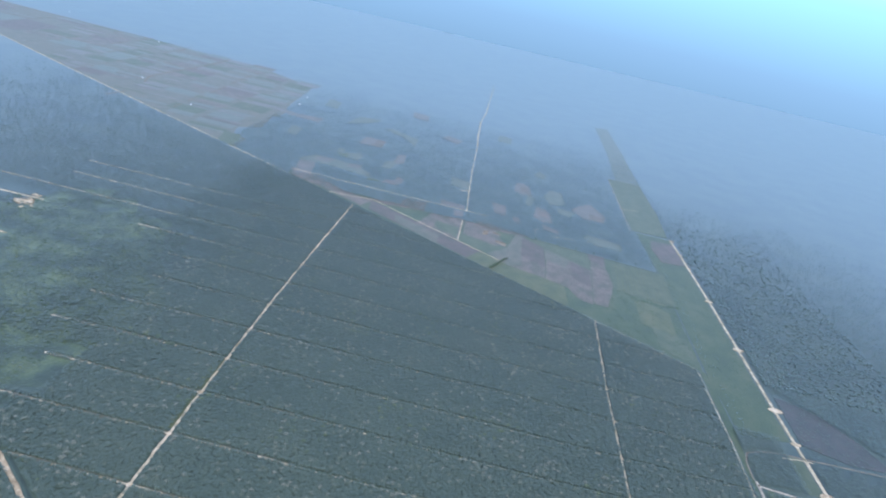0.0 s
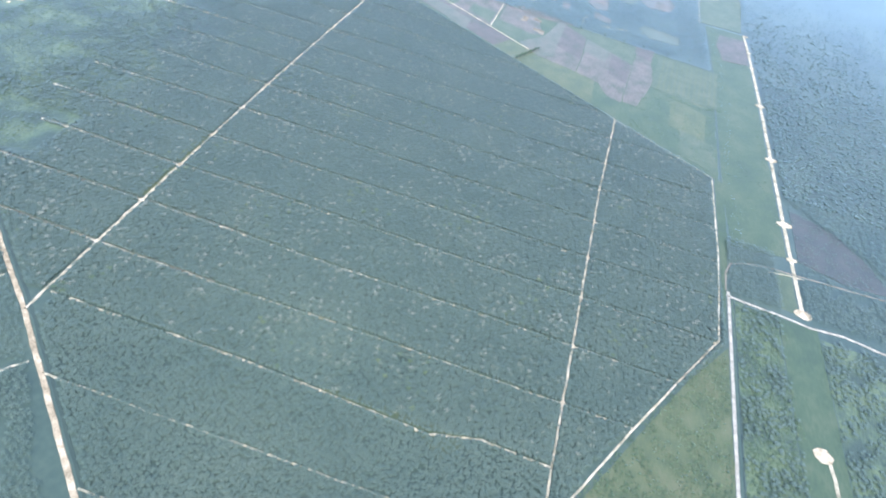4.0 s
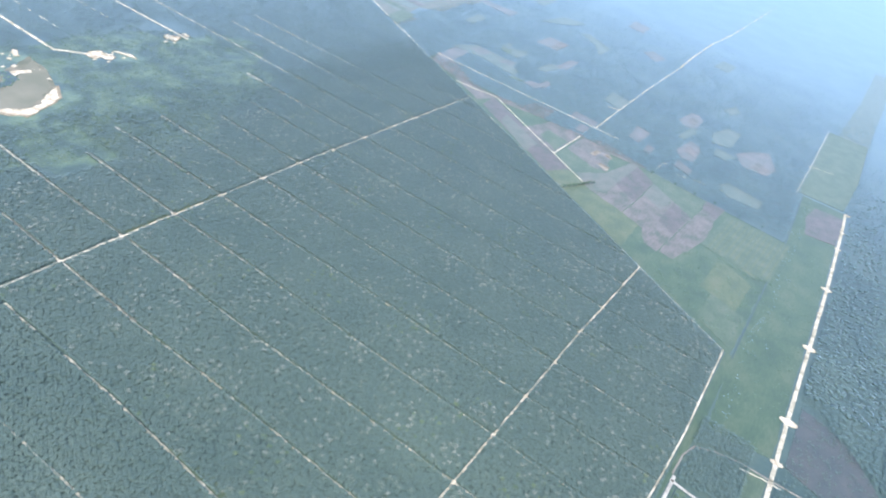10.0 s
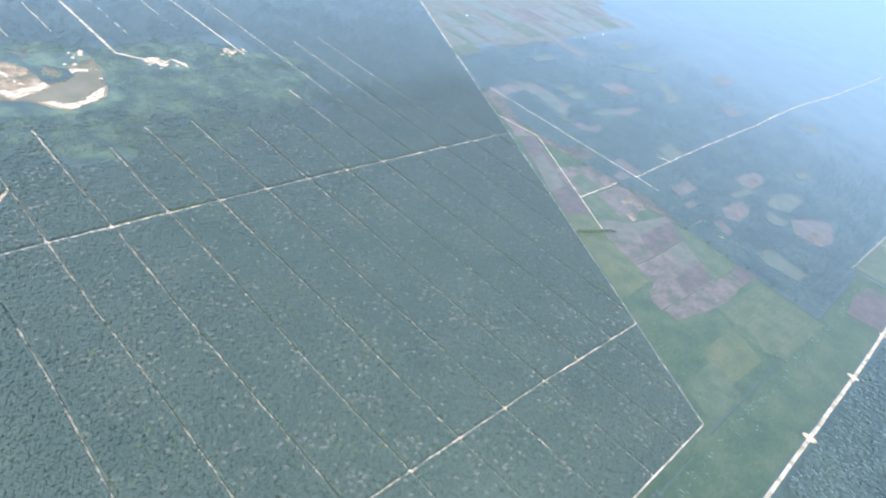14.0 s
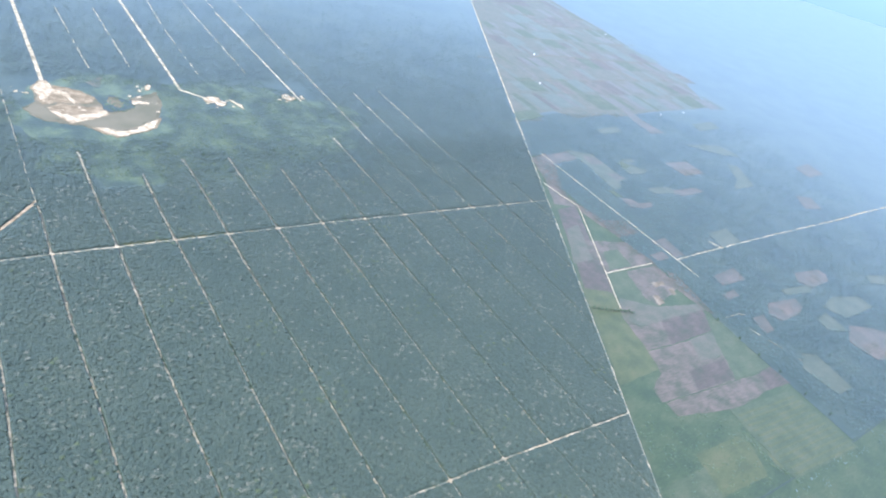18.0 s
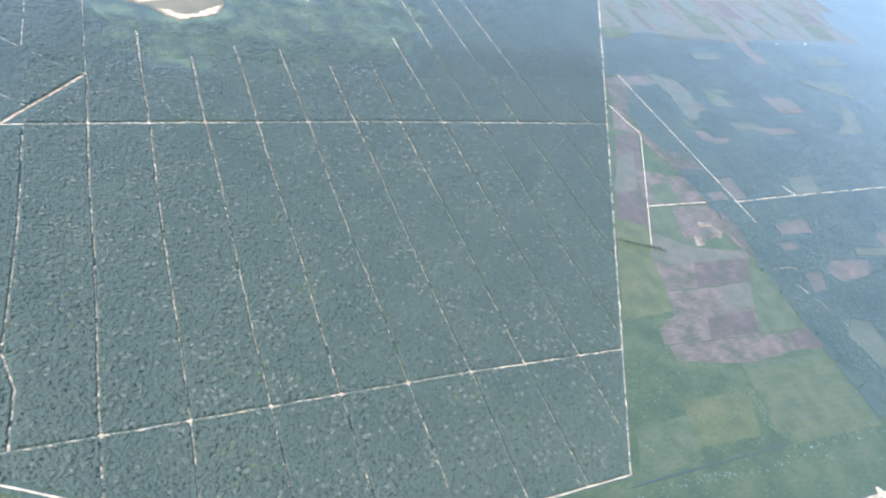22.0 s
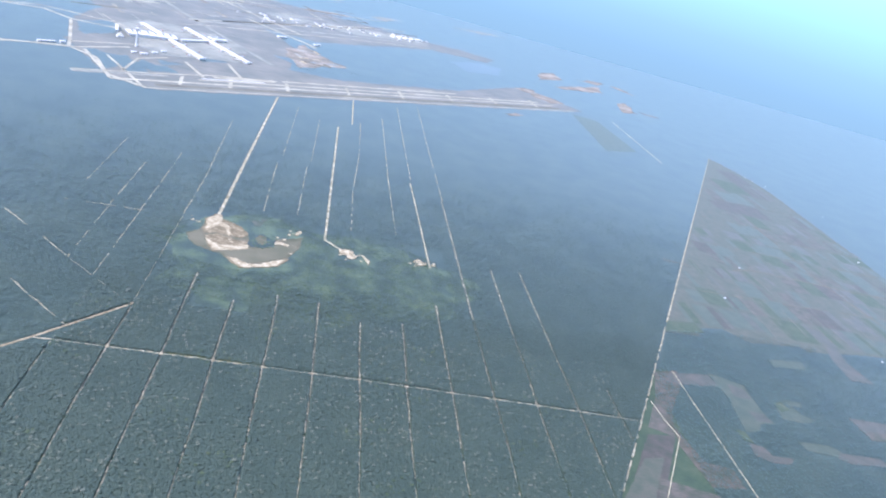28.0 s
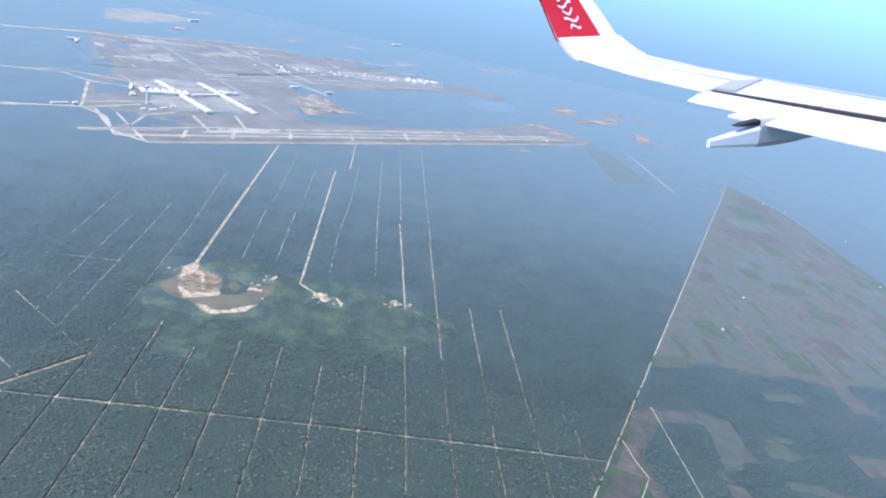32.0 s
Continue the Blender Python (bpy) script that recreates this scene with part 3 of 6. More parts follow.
clearing([(160, -17), (183, -22), (186, -38), (219, -38), (208, -52), (178, -53), (156, -43)], M_CLEARPINK, "bare pinkish clearing in the woods")
clearing([(292, 105), (328, 106), (322, 92), (296, 90)], M_CLEARGREEN, "pale green clearing in the woods")
clearing([(264, 78), (301, 89), (306, 73), (324, 61), (302, 49), (262, 52)], M_CLEARGREEN, "green clearing in the woods")
clearing([(268, 92), (288, 100), (292, 80), (270, 70)], M_GRASS2, "yellowish part of a clearing")
clearing([(402, 82), (474, 80), (474, 32), (406, 30)], M_CLEARPINK, "pale bare clearing in the woods")
clearing([(406, 52), (470, 52), (474, 32), (406, 30)], M_TAN, "bright bare edge of a clearing")
clearing([(252, 3), (308, 2), (320, -10), (308, -22), (257, -16)], M_CLEARGREEN, "green clearing in the woods")
clearing([(316, -12), (384, -12), (394, -28), (322, -34), (305, -25)], M_CLEARPINK, "thin pinkish clearing in the woods")
clearing([(250, -142), (310, -138), (300, -179), (240, -183)], M_CLEARGREEN, "pale green clearing beside the farm road")
clearing([(68, -165), (101, -162), (100, -180), (70, -181)], M_CLEARPINK, "bare pinkish plot beside the farm road")
clearing([(104, -137), (142, -134), (138, -164), (137, -180), (113, -181), (112, -159)], M_CLEARPINK, "bare pinkish clearing beside the farm road")
clearing([(138, -235), (204, -228), (194, -257), (135, -256)], M_CLEARPINK, "dull brownish clearing in the woods")
clearing([(110, -272), (147, -268), (141, -282), (110, -284)], M_CLEARPINK, "bare pinkish plot in the woods")
clearing([(528, 318), (553, 318), (538, 262), (550, 202), (498, 200), (508, 270)], M_CLEARPINK, "long pale clearing in the woods")
clearing([(343, 228), (420, 238), (411, 212), (340, 204)], M_CLEARGREEN, "pale green clearing in the woods")
clearing([(555, 150), (668, 136), (684, 82), (640, 90), (600, 112)], M_CLEARGREEN, "pale green clearing far in the woods")
clearing([(595, 60), (616, 44), (568, -30), (486, -34), (548, 0)], M_CLEARGREEN, "irregular green clearing in the woods")
clearing([(654, -80), (692, -93), (669, -134), (616, -124)], M_CLEARPINK, "bare pinkish clearing far in the woods")
clearing([(322, -270), (388, -276), (392, -290), (372, -305), (316, -308), (302, -288)], M_CLEARPINK, "bare pinkish clearing in the woods")
clearing([(330, -284), (366, -284), (360, -300), (326, -300)], M_TAN, "bright bare plot in a clearing")
clearing([(240, -293), (318, -300), (296, -315), (236, -306)], M_CLEARGREEN, "thin green clearing in the woods")
clearing([(176, -309), (244, -316), (236, -334), (212, -343), (160, -345), (150, -328)], M_CLEARPINK, "bare pinkish clearing in the woods")
clearing([(188, -318), (222, -320), (206, -338), (178, -338)], M_TAN, "bright bare plot in a clearing")
clearing([(111, -325), (140, -325), (122, -354), (98, -355)], M_CLEARPINK, "thin pinkish clearing in the woods")
clearing([(278, -346), (330, -334), (392, -350), (388, -376), (296, -378)], M_CLEARGREEN, "wide pale green clearing in the woods")
clearing([(230, -362), (268, -356), (262, -398), (224, -384)], M_CLEARGREEN, "pale green clearing in the woods")
clearing([(278, -389), (320, -408), (355, -436), (280, -462), (240, -452), (234, -413)], M_CLEARPINK, "large bare pinkish clearing in the woods")
clearing([(246, -424), (286, -428), (272, -456), (242, -448)], M_TAN, "bright bare plot in a clearing")
clearing([(488, -316), (544, -330), (509, -348), (470, -336)], M_CLEARGREEN, "green clearing in the woods")
clearing([(118, -400), (140, -410), (128, -470), (92, -468), (88, -420)], M_CLEARGREEN, "pale green clearing with rows")
clearing([(780, -220), (860, -226), (850, -262), (770, -258)], M_CLEARGREEN, "pale clearing far in the woods")
clearing([(820, 20), (900, 30), (890, -18), (810, -24)], M_CLEARPINK, "pale clearing far in the woods")
clearing([(700, 240), (800, 252), (786, 214), (690, 206)], M_CLEARGREEN, "pale clearing far in the woods")
clearing([(160, 270), (178, 310), (240, 320), (246, 288), (200, 276)], M_GRASS2, "green plot at the corner of the farmland")
# strip beside the sandy road
clearing([(404, -511), (474, -535), (462, -552), (404, -547), (383, -526)], M_CLEARPINK, "bare pinkish plot beside the woods")
clearing([(150, -532), (200, -540), (206, -584), (96, -583), (87, -540)], M_PURPLE, "bare grey field beside the sandy road")
clearing([(640, -512), (640, -590), (394, -590), (240, -580), (237, -508)], M_GRASS2, "grey-green field beside the woods")
patch("field", [(636, -530), (1000, -548), (1400, -556), (1420, -604), (1000, -600), (636, -590)], M_CLEARGREEN, 0.12, "long pale green strip far along the woods", "field", ragged=3, step=10)
clearing([(-318, -596), (-321, -615), (-341, -647), (-378, -672), (-424, -690), (-428, -640), (-412, -594)], M_BURNT, "dark brown regrowth beside the sandy road")
patch("grass_strip", [(230, -516), (230, -582), (-40, -584), (-349, -582), (-412, -582), (-416, -562), (-420, -524), (-300, -518), (28, -519)], M_GRASS, 0.07, "long green strip of grass beside the sandy road", "grass", ragged=1.5)
patch("grass_strip", [(-440, -566), (-498, -567), (-500, -583), (-440, -583)], M_GRASS2, 0.09, "green strip of grass beside the sandy road", "grass", ragged=1)
patch("scrub_ground", [(-509, -519), (-512, -561), (-900, -561), (-900, -516)], M_SCRUB, 0.05, "green scrubby ground beside the paved road", "grass", ragged=1)
patch("scrub_ground", [(-525, -599), (-528, -700), (-900, -700), (-900, -597)], M_SCRUB, 0.05, "green scrubby ground south of the grass strip", "grass", ragged=1)
patch("grass_strip", [(-512, -562), (-514, -598), (-900, -596), (-900, -562)], M_GRASS, 0.09, "wide green strip between palms", "grass", ragged=1)
patch("grass", [(-575, -512), (-635, -473), (-772, -400), (-900, -400), (-900, -505)], M_YELLOW, 0.06, "bright green grass between young palms", "grass", ragged=1)
patch("grass_verge", [(-290, -511), (-300, -520), (-420, -520), (-500, -514), (-571, -510)], M_GRASS, 0.05, "green verge between two roads", "grass", ragged=1)
patch("grass_verge", [(-566, 3), (-512, 3), (-512, 13), (-566, 12)], M_YELLOW, 0.09, "bright green grassy verge of the road", "grass", ragged=1.5)
patch("grass_verge", [(-748, -215), (-749, -320), (-760, -318), (-776, -308), (-762, -290), (-756, -215)], M_GRASS2, 0.09, "bright green grass beside a track", "grass", ragged=2.5)
patch("grass_verge", [(-626, 3), (-575, 3), (-575, 10), (-626, 9)], M_YELLOW, 0.09, "bright green grassy verge of the road", "grass", ragged=1.5)

# furrows of the striped crop field
field([(-92, -430), (22, -440), (20, -526), (-104, -520), (-100, -470)], M_GRASS2, "green striped crop field")
for k in range(12):
    y = -437 - 7.2 * k
    patch("crop_row", [(-90 - 0.9 * k, y), (20, y - 8), (20, y - 10.6), (-90 - 0.9 * k, y - 2.6)], M_YELLOW, 0.45, "pale green crop row", "crop row", ragged=0.7, step=6)

# ---------------------------------------------------------------- far patchwork farmland
farm = [border(312), border(354), border(2028), (1084, 1551), (1098, 1421), (1060, 900), (1010, 520), (900, 330), (627, 308), (466, 281), (453, 296), (334, 279), (298, 316), (232, 300), (231, 273), (162, 266)]
patch("farmland", farm, M_GREYGREEN, 0.05, "flat patchwork farmland under haze", "farmland", ragged=4, step=12)
rng = random.Random(4)
BANDS = (318, 400, 486, 560, 634, 700, 768, 832, 898, 985, 1080, 1190, 1310, 1450, 1600)
for y0, y1 in zip(BANDS[:-1], BANDS[1:]):
    x = border_x(y0) + 10 + rng.uniform(0, 12)
    stop = (940 + (y1 - 330) * 0.5 if y1 < 560 else 1055) if y1 < 1400 else 1060
    tones = rng.sample([M_TAN, M_PURPLE, M_GREYGREEN, M_GRASS2, M_GREYGREEN, M_CLEARPINK, M_CLEARGREEN, M_CLEARGREEN], 5)
    while x < stop - 16:
        w = rng.choice((10, 14, 18, 24, 34, 52))
        x1 = min(x + w, stop)
        lean = rng.uniform(-2, 3)
        a, b = y0 + rng.choice((1.5, 1.5, 1.5, 14)), y1 - rng.choice((1.5, 1.5, 1.5, 20))
        left = max(x + 1, border_x(b) + 6)
        if rng.random() < 0.9 and x1 - left > 4:
            m = rng.choice(tones)
            patch("field", [(x + 1, a), (x1 - 1, a), (x1 - 1 + lean, b), (left + min(lean, 0), b)], m, 0.09, "narrow strip field of the far farmland", "field", ragged=0.9, step=12)
        x = x1

def farm_road(pts, w, g):
    """A pale road of the far farmland."""
    road("track", pts, w * 1.5, M_SAND2, 0.2, label="pale farm road between fields", rag=0.7, gap=g)


farm_road([(488, 618), (549, 640), (616, 640), (740, 632), (882, 626), (1020, 628)], 2.0, -9)
farm_road([(777, 1064), (771, 886), (762, 764), (756, 672), (766, 560), (780, 470), (803, 396)], 1.8, -9)
farm_road([(759, 884), (848, 899), (953, 896), (1040, 900)], 1.8, -0.2)
farm_road([(301, 604), (365, 595)], 2.0, -9)
farm_road([(879, 769), (991, 766), (1082, 779)], 1.8, -0.2)
farm_road([(328, 470), (413, 476), (582, 480), (783, 498), (930, 500)], 1.5, -0.1)
farm_road([(440, 760), (620, 768), (760, 766)], 1.4, 0.0)
farm_road([(560, 985), (778, 985), (1050, 990)], 1.4, 0.0)
farm_road([(640, 1190), (900, 1195), (1060, 1190)], 1.4, 0.0)
farm_road([(1068, 886), (1053, 1037), (1079, 1319), (1087, 1575), (1026, 1736)], 1.6, -0.2)
for x, y0, y1 in ((466, 334, 484), (421, 316, 489), (510, 339, 467), (563, 334, 435), (606, 340, 513), (690, 322, 480), (382, 484, 629), (540, 500, 632), (640, 644, 760), (860, 640, 766), (930, 640, 766), (860, 340, 490)):
    road("track", [(x + 4, y1), (x + rng.uniform(-3, 3), (y0 + y1) / 2), (x - 4, y0)], 1.4, M_TAN2, 0.33, label="faint pale farm track between strip fields", rag=0.9, gap=-0.15)

# ---------------------------------------------------------------- sand pit with its pond
outline = []
for k in range(48):
    a = k * math.pi / 24
    q = 1.0 + 0.10 * math.sin(3 * a + 1) + 0.08 * math.sin(7 * a) + 0.05 * math.sin(13 * a + 2)
    outline.append((-462 + 252 * q * math.cos(a), 276 + 158 * q * math.sin(a)))
patch("scrub", outline, M_SCRUB, 0.05, "light green scrub around the sand pit", "scrub")
patch("grass", [(-629, 180), (-596, 204), (-552, 184), (-549, 128), (-580, 114), (-616, 118)], M_SCRUB, 0.1, "smooth green grass plot among the scrub", "grass", ragged=5, step=4)
patch("sand_pit", [(-673, 329), (-660, 296), (-624, 279), (-606, 274), (-580, 300), (-574, 330), (-579, 359), (-597, 384), (-625, 398), (-652, 390), (-655, 346)],
      M_MUD, 0.21, "brown muddy floor of the sand pit", "sand pit", ragged=3, step=5)
patch("sand_pit", [(-612, 276), (-590, 252), (-571, 242), (-547, 252), (-523, 266), (-509, 294), (-494, 341), (-491, 381), (-513, 368), (-545, 352), (-582, 332)],
      M_MUD, 0.23, "muddy shore of the pond", "sand pit", ragged=3, step=5)
patch("sand_pit", [(-652, 386), (-640, 404), (-619, 396), (-595, 382), (-579, 359), (-586, 343), (-607, 341), (-629, 345), (-649, 336)], M_HEAP, 0.3, "cream-coloured heap of trodden sand beside the haul road", "sand pit", ragged=4, step=3)
patch("sand_pit", [(-643, 330), (-628, 342), (-600, 334), (-574, 326), (-572, 305), (-602, 288), (-622, 281), (-636, 300)], M_HEAP, 0.29, "cream-coloured trodden sand along the pond", "sand pit", ragged=5, step=3)


def sand(pts, label, ragged=3.0, foot=True):
    """A bank of loose pale sand with a duller foot."""
    c = sum((Vector(q) for q in pts), Vector((0, 0))) / len(pts)
    if foot:
        patch("sand_foot", [c + (Vector(q) - c) * 1.12 for q in pts], M_HEAP, 0.34, "dull trodden foot of a sand bank", "sand bank", ragged=ragged, step=2)
    return patch("sand_bank", pts, M_SAND, 0.4, label, "sand bank", ragged=ragged, step=2)


sand([(-652, 388), (-641, 409), (-632, 412), (-628, 390), (-612, 373), (-606, 353), (-609, 338), (-614, 360), (-628, 378), (-637, 366), (-646, 345), (-648, 362)], "pale sand heap with a ramp beside the haul road")
sand([(-643, 320), (-632, 299), (-620, 284), (-600, 292), (-572, 308), (-574, 320), (-602, 308), (-620, 304), (-632, 314)], "pale sand bank in the pit", 2.5, False)
sand([(-597, 270), (-585, 251), (-573, 243), (-547, 254), (-526, 263), (-511, 292), (-519, 289), (-534, 276), (-546, 263), (-568, 257), (-586, 268)], "bright curved sand bank of the pond", 2.5)
sand([(-538, 351), (-524, 350), (-510, 344), (-512, 338), (-526, 342), (-534, 336)], "narrow bright sand spit", 2)
sand([(-506, 389), (-498, 407), (-494, 401), (-500, 387)], "small bright sand heap", 2)
sand([(-517, 384), (-513, 388), (-511, 383), (-515, 379)], "small bright sand heap", 1)
sand([(-523, 364), (-518, 366), (-518, 360), (-523, 358)], "small bright sand heap", 1)
sand([(-509, 316), (-504, 318), (-504, 311)], "small bright sand heap", 1)
sand([(-428, 358), (-417, 366), (-402, 361), (-404, 348), (-399, 338), (-410, 335), (-416, 346), (-424, 344)], "bright sandy clearing at the road end", 4.5)
sand([(-390, 355), (-385, 353), (-374, 336), (-377, 324), (-382, 338)], "narrow bright sand patch", 1.5)
sand([(-294, 370), (-284, 378), (-272, 366), (-276, 358), (-290, 354)], "bright sandy clearing at the road end", 4.5)
sand([(-262, 372), (-256, 372), (-256, 362), (-263, 360)], "small bright sand patch", 1.5)
rng = random.Random(14)
for k in range(30):
    x, y = rng.choice(((-636, 366), (-610, 320), (-520, 356), (-404, 342), (-412, 352), (-280, 362), (-500, 400), (-655, 380)))
    x, y, r = x + rng.uniform(-22, 22), y + rng.uniform(-16, 16), rng.uniform(0.8, 2.6)
    patch("sand_bank", [(x + r * rng.uniform(0.6, 1.5) * math.cos(a), y + r * rng.uniform(0.6, 1.3) * math.sin(a)) for a in [q * math.pi / 4 for q in range(8)]], M_SAND, 0.42 + 0.002 * k, "small scattered patch of pale sand", "sand bank")
patch("pond", [(-619, 283), (-600, 290), (-574, 304), (-545, 322), (-508, 358), (-496, 366), (-499, 330), (-513, 299), (-541, 274), (-565, 260), (-587, 262), (-604, 275)], M_POND, 0.36, "still olive-brown pond in the sand pit", "water", ragged=3, step=4)
patch("pond", [(-670, 326), (-656, 342), (-647, 330), (-642, 314), (-634, 298), (-646, 288), (-658, 296)], M_POND, 0.36, "shallow pool beside the sand heap", "water", ragged=3, step=4)
patch("islet", [(-577, 326), (-569, 350), (-558, 369), (-547, 359), (-534, 350), (-533, 330), (-552, 321), (-570, 312)], M_WOODFLOOR, 0.5, "dark marshy islet in the pond", "islet", ragged=4, step=3)
patch("islet", [(-567, 346), (-561, 364), (-551, 363), (-546, 342), (-552, 327), (-560, 330)], M_MUD, 0.55, "bare muddy hump of the islet", "islet", ragged=3, step=3)
patch("grass", [(-580, 411), (-557, 431), (-561, 406), (-572, 393)], M_GREYGREEN, 0.2, "pale grassy bank behind the pit", "grass", ragged=4, step=3)


# ---------------------------------------------------------------- palms and woods
def scatter(x0, x1, y0, y1, step, jitter, inside, seed, keep=0.96):
    """Points of a jittered triangular grid where inside(x, y) holds, clear of the roads."""
    r = np.random.RandomState(seed)
    xs, ys = np.meshgrid(np.arange(x0, x1, step), np.arange(y0, y1, step * 0.866))
    xs = xs + (np.arange(len(xs)) % 2)[:, None] * step / 2
    p = np.stack([xs.ravel(), ys.ravel()], 1)
    p = p + r.uniform(-jitter, jitter, p.shape)
    p = p[r.rand(len(p)) < keep]
    p = p[inside(p[:, 0], p[:, 1])]
    for pts, clear in ROADS:
        for a, b in zip(pts[:-1], pts[1:]):
            d = b - a
            t = np.clip(((p - a) @ d) / (d @ d), 0, 1)
            p = p[np.linalg.norm(p - a - t[:, None] * d, axis=1) > clear]
    return p


def palm_template(r, fronds=9, h=3.2, reach=(1.9, 2.9), wide=(0.22, 0.38), rise=(0.02, 0.34), droop=(0.1, 0.7)):
    """One domed crown of arching fronds round a stem: vertices and triangles."""
    v, f = [(0, 0, h), (0.12, 0.1, 0), (-0.12, 0.1, 0), (0, -0.14, 0)], [(0, 1, 2), (0, 2, 3), (0, 3, 1)]
    for k in range(fronds):
        a = 2 * math.pi * (k + r.uniform(-0.3, 0.3)) / fronds
        far, up = r.uniform(*reach), r.uniform(*rise)
        c, s, w = math.cos(a), math.sin(a), r.uniform(*wide)
        i = len(v)
        v += [(c * far * 0.55 - s * w, s * far * 0.55 + c * w, h + up), (c * far * 0.55 + s * w, s * far * 0.55 - c * w, h + up),
              (c * far, s * far, h + up * 0.3 - r.uniform(*droop))]
        f += [(0, i + 1, i), (i, i + 1, i + 2)]
    return np.array(v), np.array(f)


def skirted_template(r, h=3.3, skirt=8):
    """An edge palm, whose old fronds hang almost to the ground."""
    v, f = palm_template(r, 9, h)
    v, f = v.tolist(), f.tolist()
    for k in range(skirt):
        a = 2 * math.pi * (k + r.uniform(-0.3, 0.3)) / skirt
        far, w = r.uniform(1.4, 1.9), r.uniform(0.5, 0.7)
        c, s = math.cos(a), math.sin(a)
        i = len(v)
        v += [(c * far * 0.6 - s * w, s * far * 0.6 + c * w, h * 0.9), (c * far * 0.6 + s * w, s * far * 0.6 - c * w, h * 0.9), (c * far, s * far, h * r.uniform(0.2, 0.48))]
        f += [(0, i + 1, i), (i, i + 1, i + 2)]
    return np.array(v), np.array(f)


def clump_template(r, w=2.4, h=0.7, rings=3, n=7):
    """An uneven leafy crown."""
    v, f = [], []
    for i in range(rings):
        q = i / (rings - 1)
        rad, z = w * (0.75, 1.0, 0.55)[i], h * (0.15, 0.55, 0.9)[i]
        for k in range(n):
            a = 2 * math.pi * (k + 0.5 * (i % 2)) / n
            s = r.uniform(0.7, 1.2)
            v.append((rad * s * math.cos(a), rad * s * math.sin(a), z * r.uniform(0.85, 1.15)))
    v.append((r.uniform(-0.3, 0.3), r.uniform(-0.3, 0.3), h))
    for i in range(rings - 1):
        for k in range(n):
            a, b, c, d = i * n + k, i * n + (k + 1) % n, (i + 1) * n + k, (i + 1) * n + (k + 1) % n
            f += [(a, b, d), (a, d, c)]
    f += [((rings - 1) * n + k, (rings - 1) * n + (k + 1) % n, len(v) - 1) for k in range(n)]
    return np.array(v), np.array(f)


def plant(name, p, templates, material, size, seed, label, category):
    """All plants at the points p as one mesh of kind stuff."""
    if not len(p):
        return None
    r = np.random.RandomState(seed)
    co, tri, base = [], [], 0
    pick = r.randint(len(templates), size=len(p))
    for t, (v, f) in enumerate(templates):
        q = p[pick == t]
        n = len(q)
        a, s = r.uniform(0, 2 * math.pi, n), r.uniform(*size, n)
        c, sn = np.cos(a)[:, None], np.sin(a)[:, None]
        x = (v[None, :, 0] * c - v[None, :, 1] * sn) * s[:, None] + q[:, :1]
        y = (v[None, :, 0] * sn + v[None, :, 1] * c) * s[:, None] + q[:, 1:2]
        z = np.broadcast_to(v[None, :, 2], x.shape) * s[:, None] * r.uniform(0.85, 1.15, n)[:, None]
        co.append(np.stack([x, y, z], 2).reshape(-1, 3))
        tri.append((f[None] + (np.arange(n) * len(v))[:, None, None] + base).reshape(-1, 3))
        base += n * len(v)
    return tagged(big_mesh(name, np.concatenate(co), np.concatenate(tri), material), label, category, kind="stuff")


RT = np.random.RandomState(3)
PALMS = [palm_template(RT) for _ in range(6)]
PALMS_LOW = [palm_template(RT, 7, 3.0) for _ in range(4)]
EDGE = [skirted_template(RT) for _ in range(5)]
SHRUBS = [palm_template(RT, 7, 0.9) for _ in range(4)]
FILL = [palm_template(RT, 8, 2.3, (1.9, 2.7), (0.3, 0.46), (0.0, 0.2), (0.1, 0.5)) for _ in range(5)]
STARS = [palm_template(RT, 7, 3.7, (1.7, 2.9), (0.18, 0.32), (0.1, 0.5), (0.0, 0.6)) for _ in range(6)]
CLUMPS = [clump_template(RT) for _ in range(6)]
SLOPE = D.x / D.y


def gaps(x, y, amount=0.25):
    """Where a slow noise leaves the stand thin."""
    return np.sin(x * 0.11 + 3 * np.sin(y * 0.05)) * np.sin(y * 0.13 + 2 * np.sin(x * 0.04)) < 1 - amount


def scrubland(x, y):
    """The rounded, uneven stretch of scrub round the pit."""
    return ((x + 462) / 262) ** 2 + ((y - 282) / 168) ** 2 < 0.86 + 0.16 * np.sin(x * 0.06 + np.sin(y * 0.05)) + 0.14 * np.sin(y * 0.09 + 1.3 * np.sin(x * 0.031))


def estate(x, y):
    thin = 0.5 + 0.5 * np.sin(x * 12.9 + y * 78.2)
    return (y < 112 + 14 * np.sin(x * 0.045) + 9 * np.sin(x * 0.13 + 1) + 110 * thin ** 2) & ~((np.abs(x + 588) < 38) & (np.abs(y - 158) < 40)) & (x < SLOPE * y - 0.8) & (x > -752)


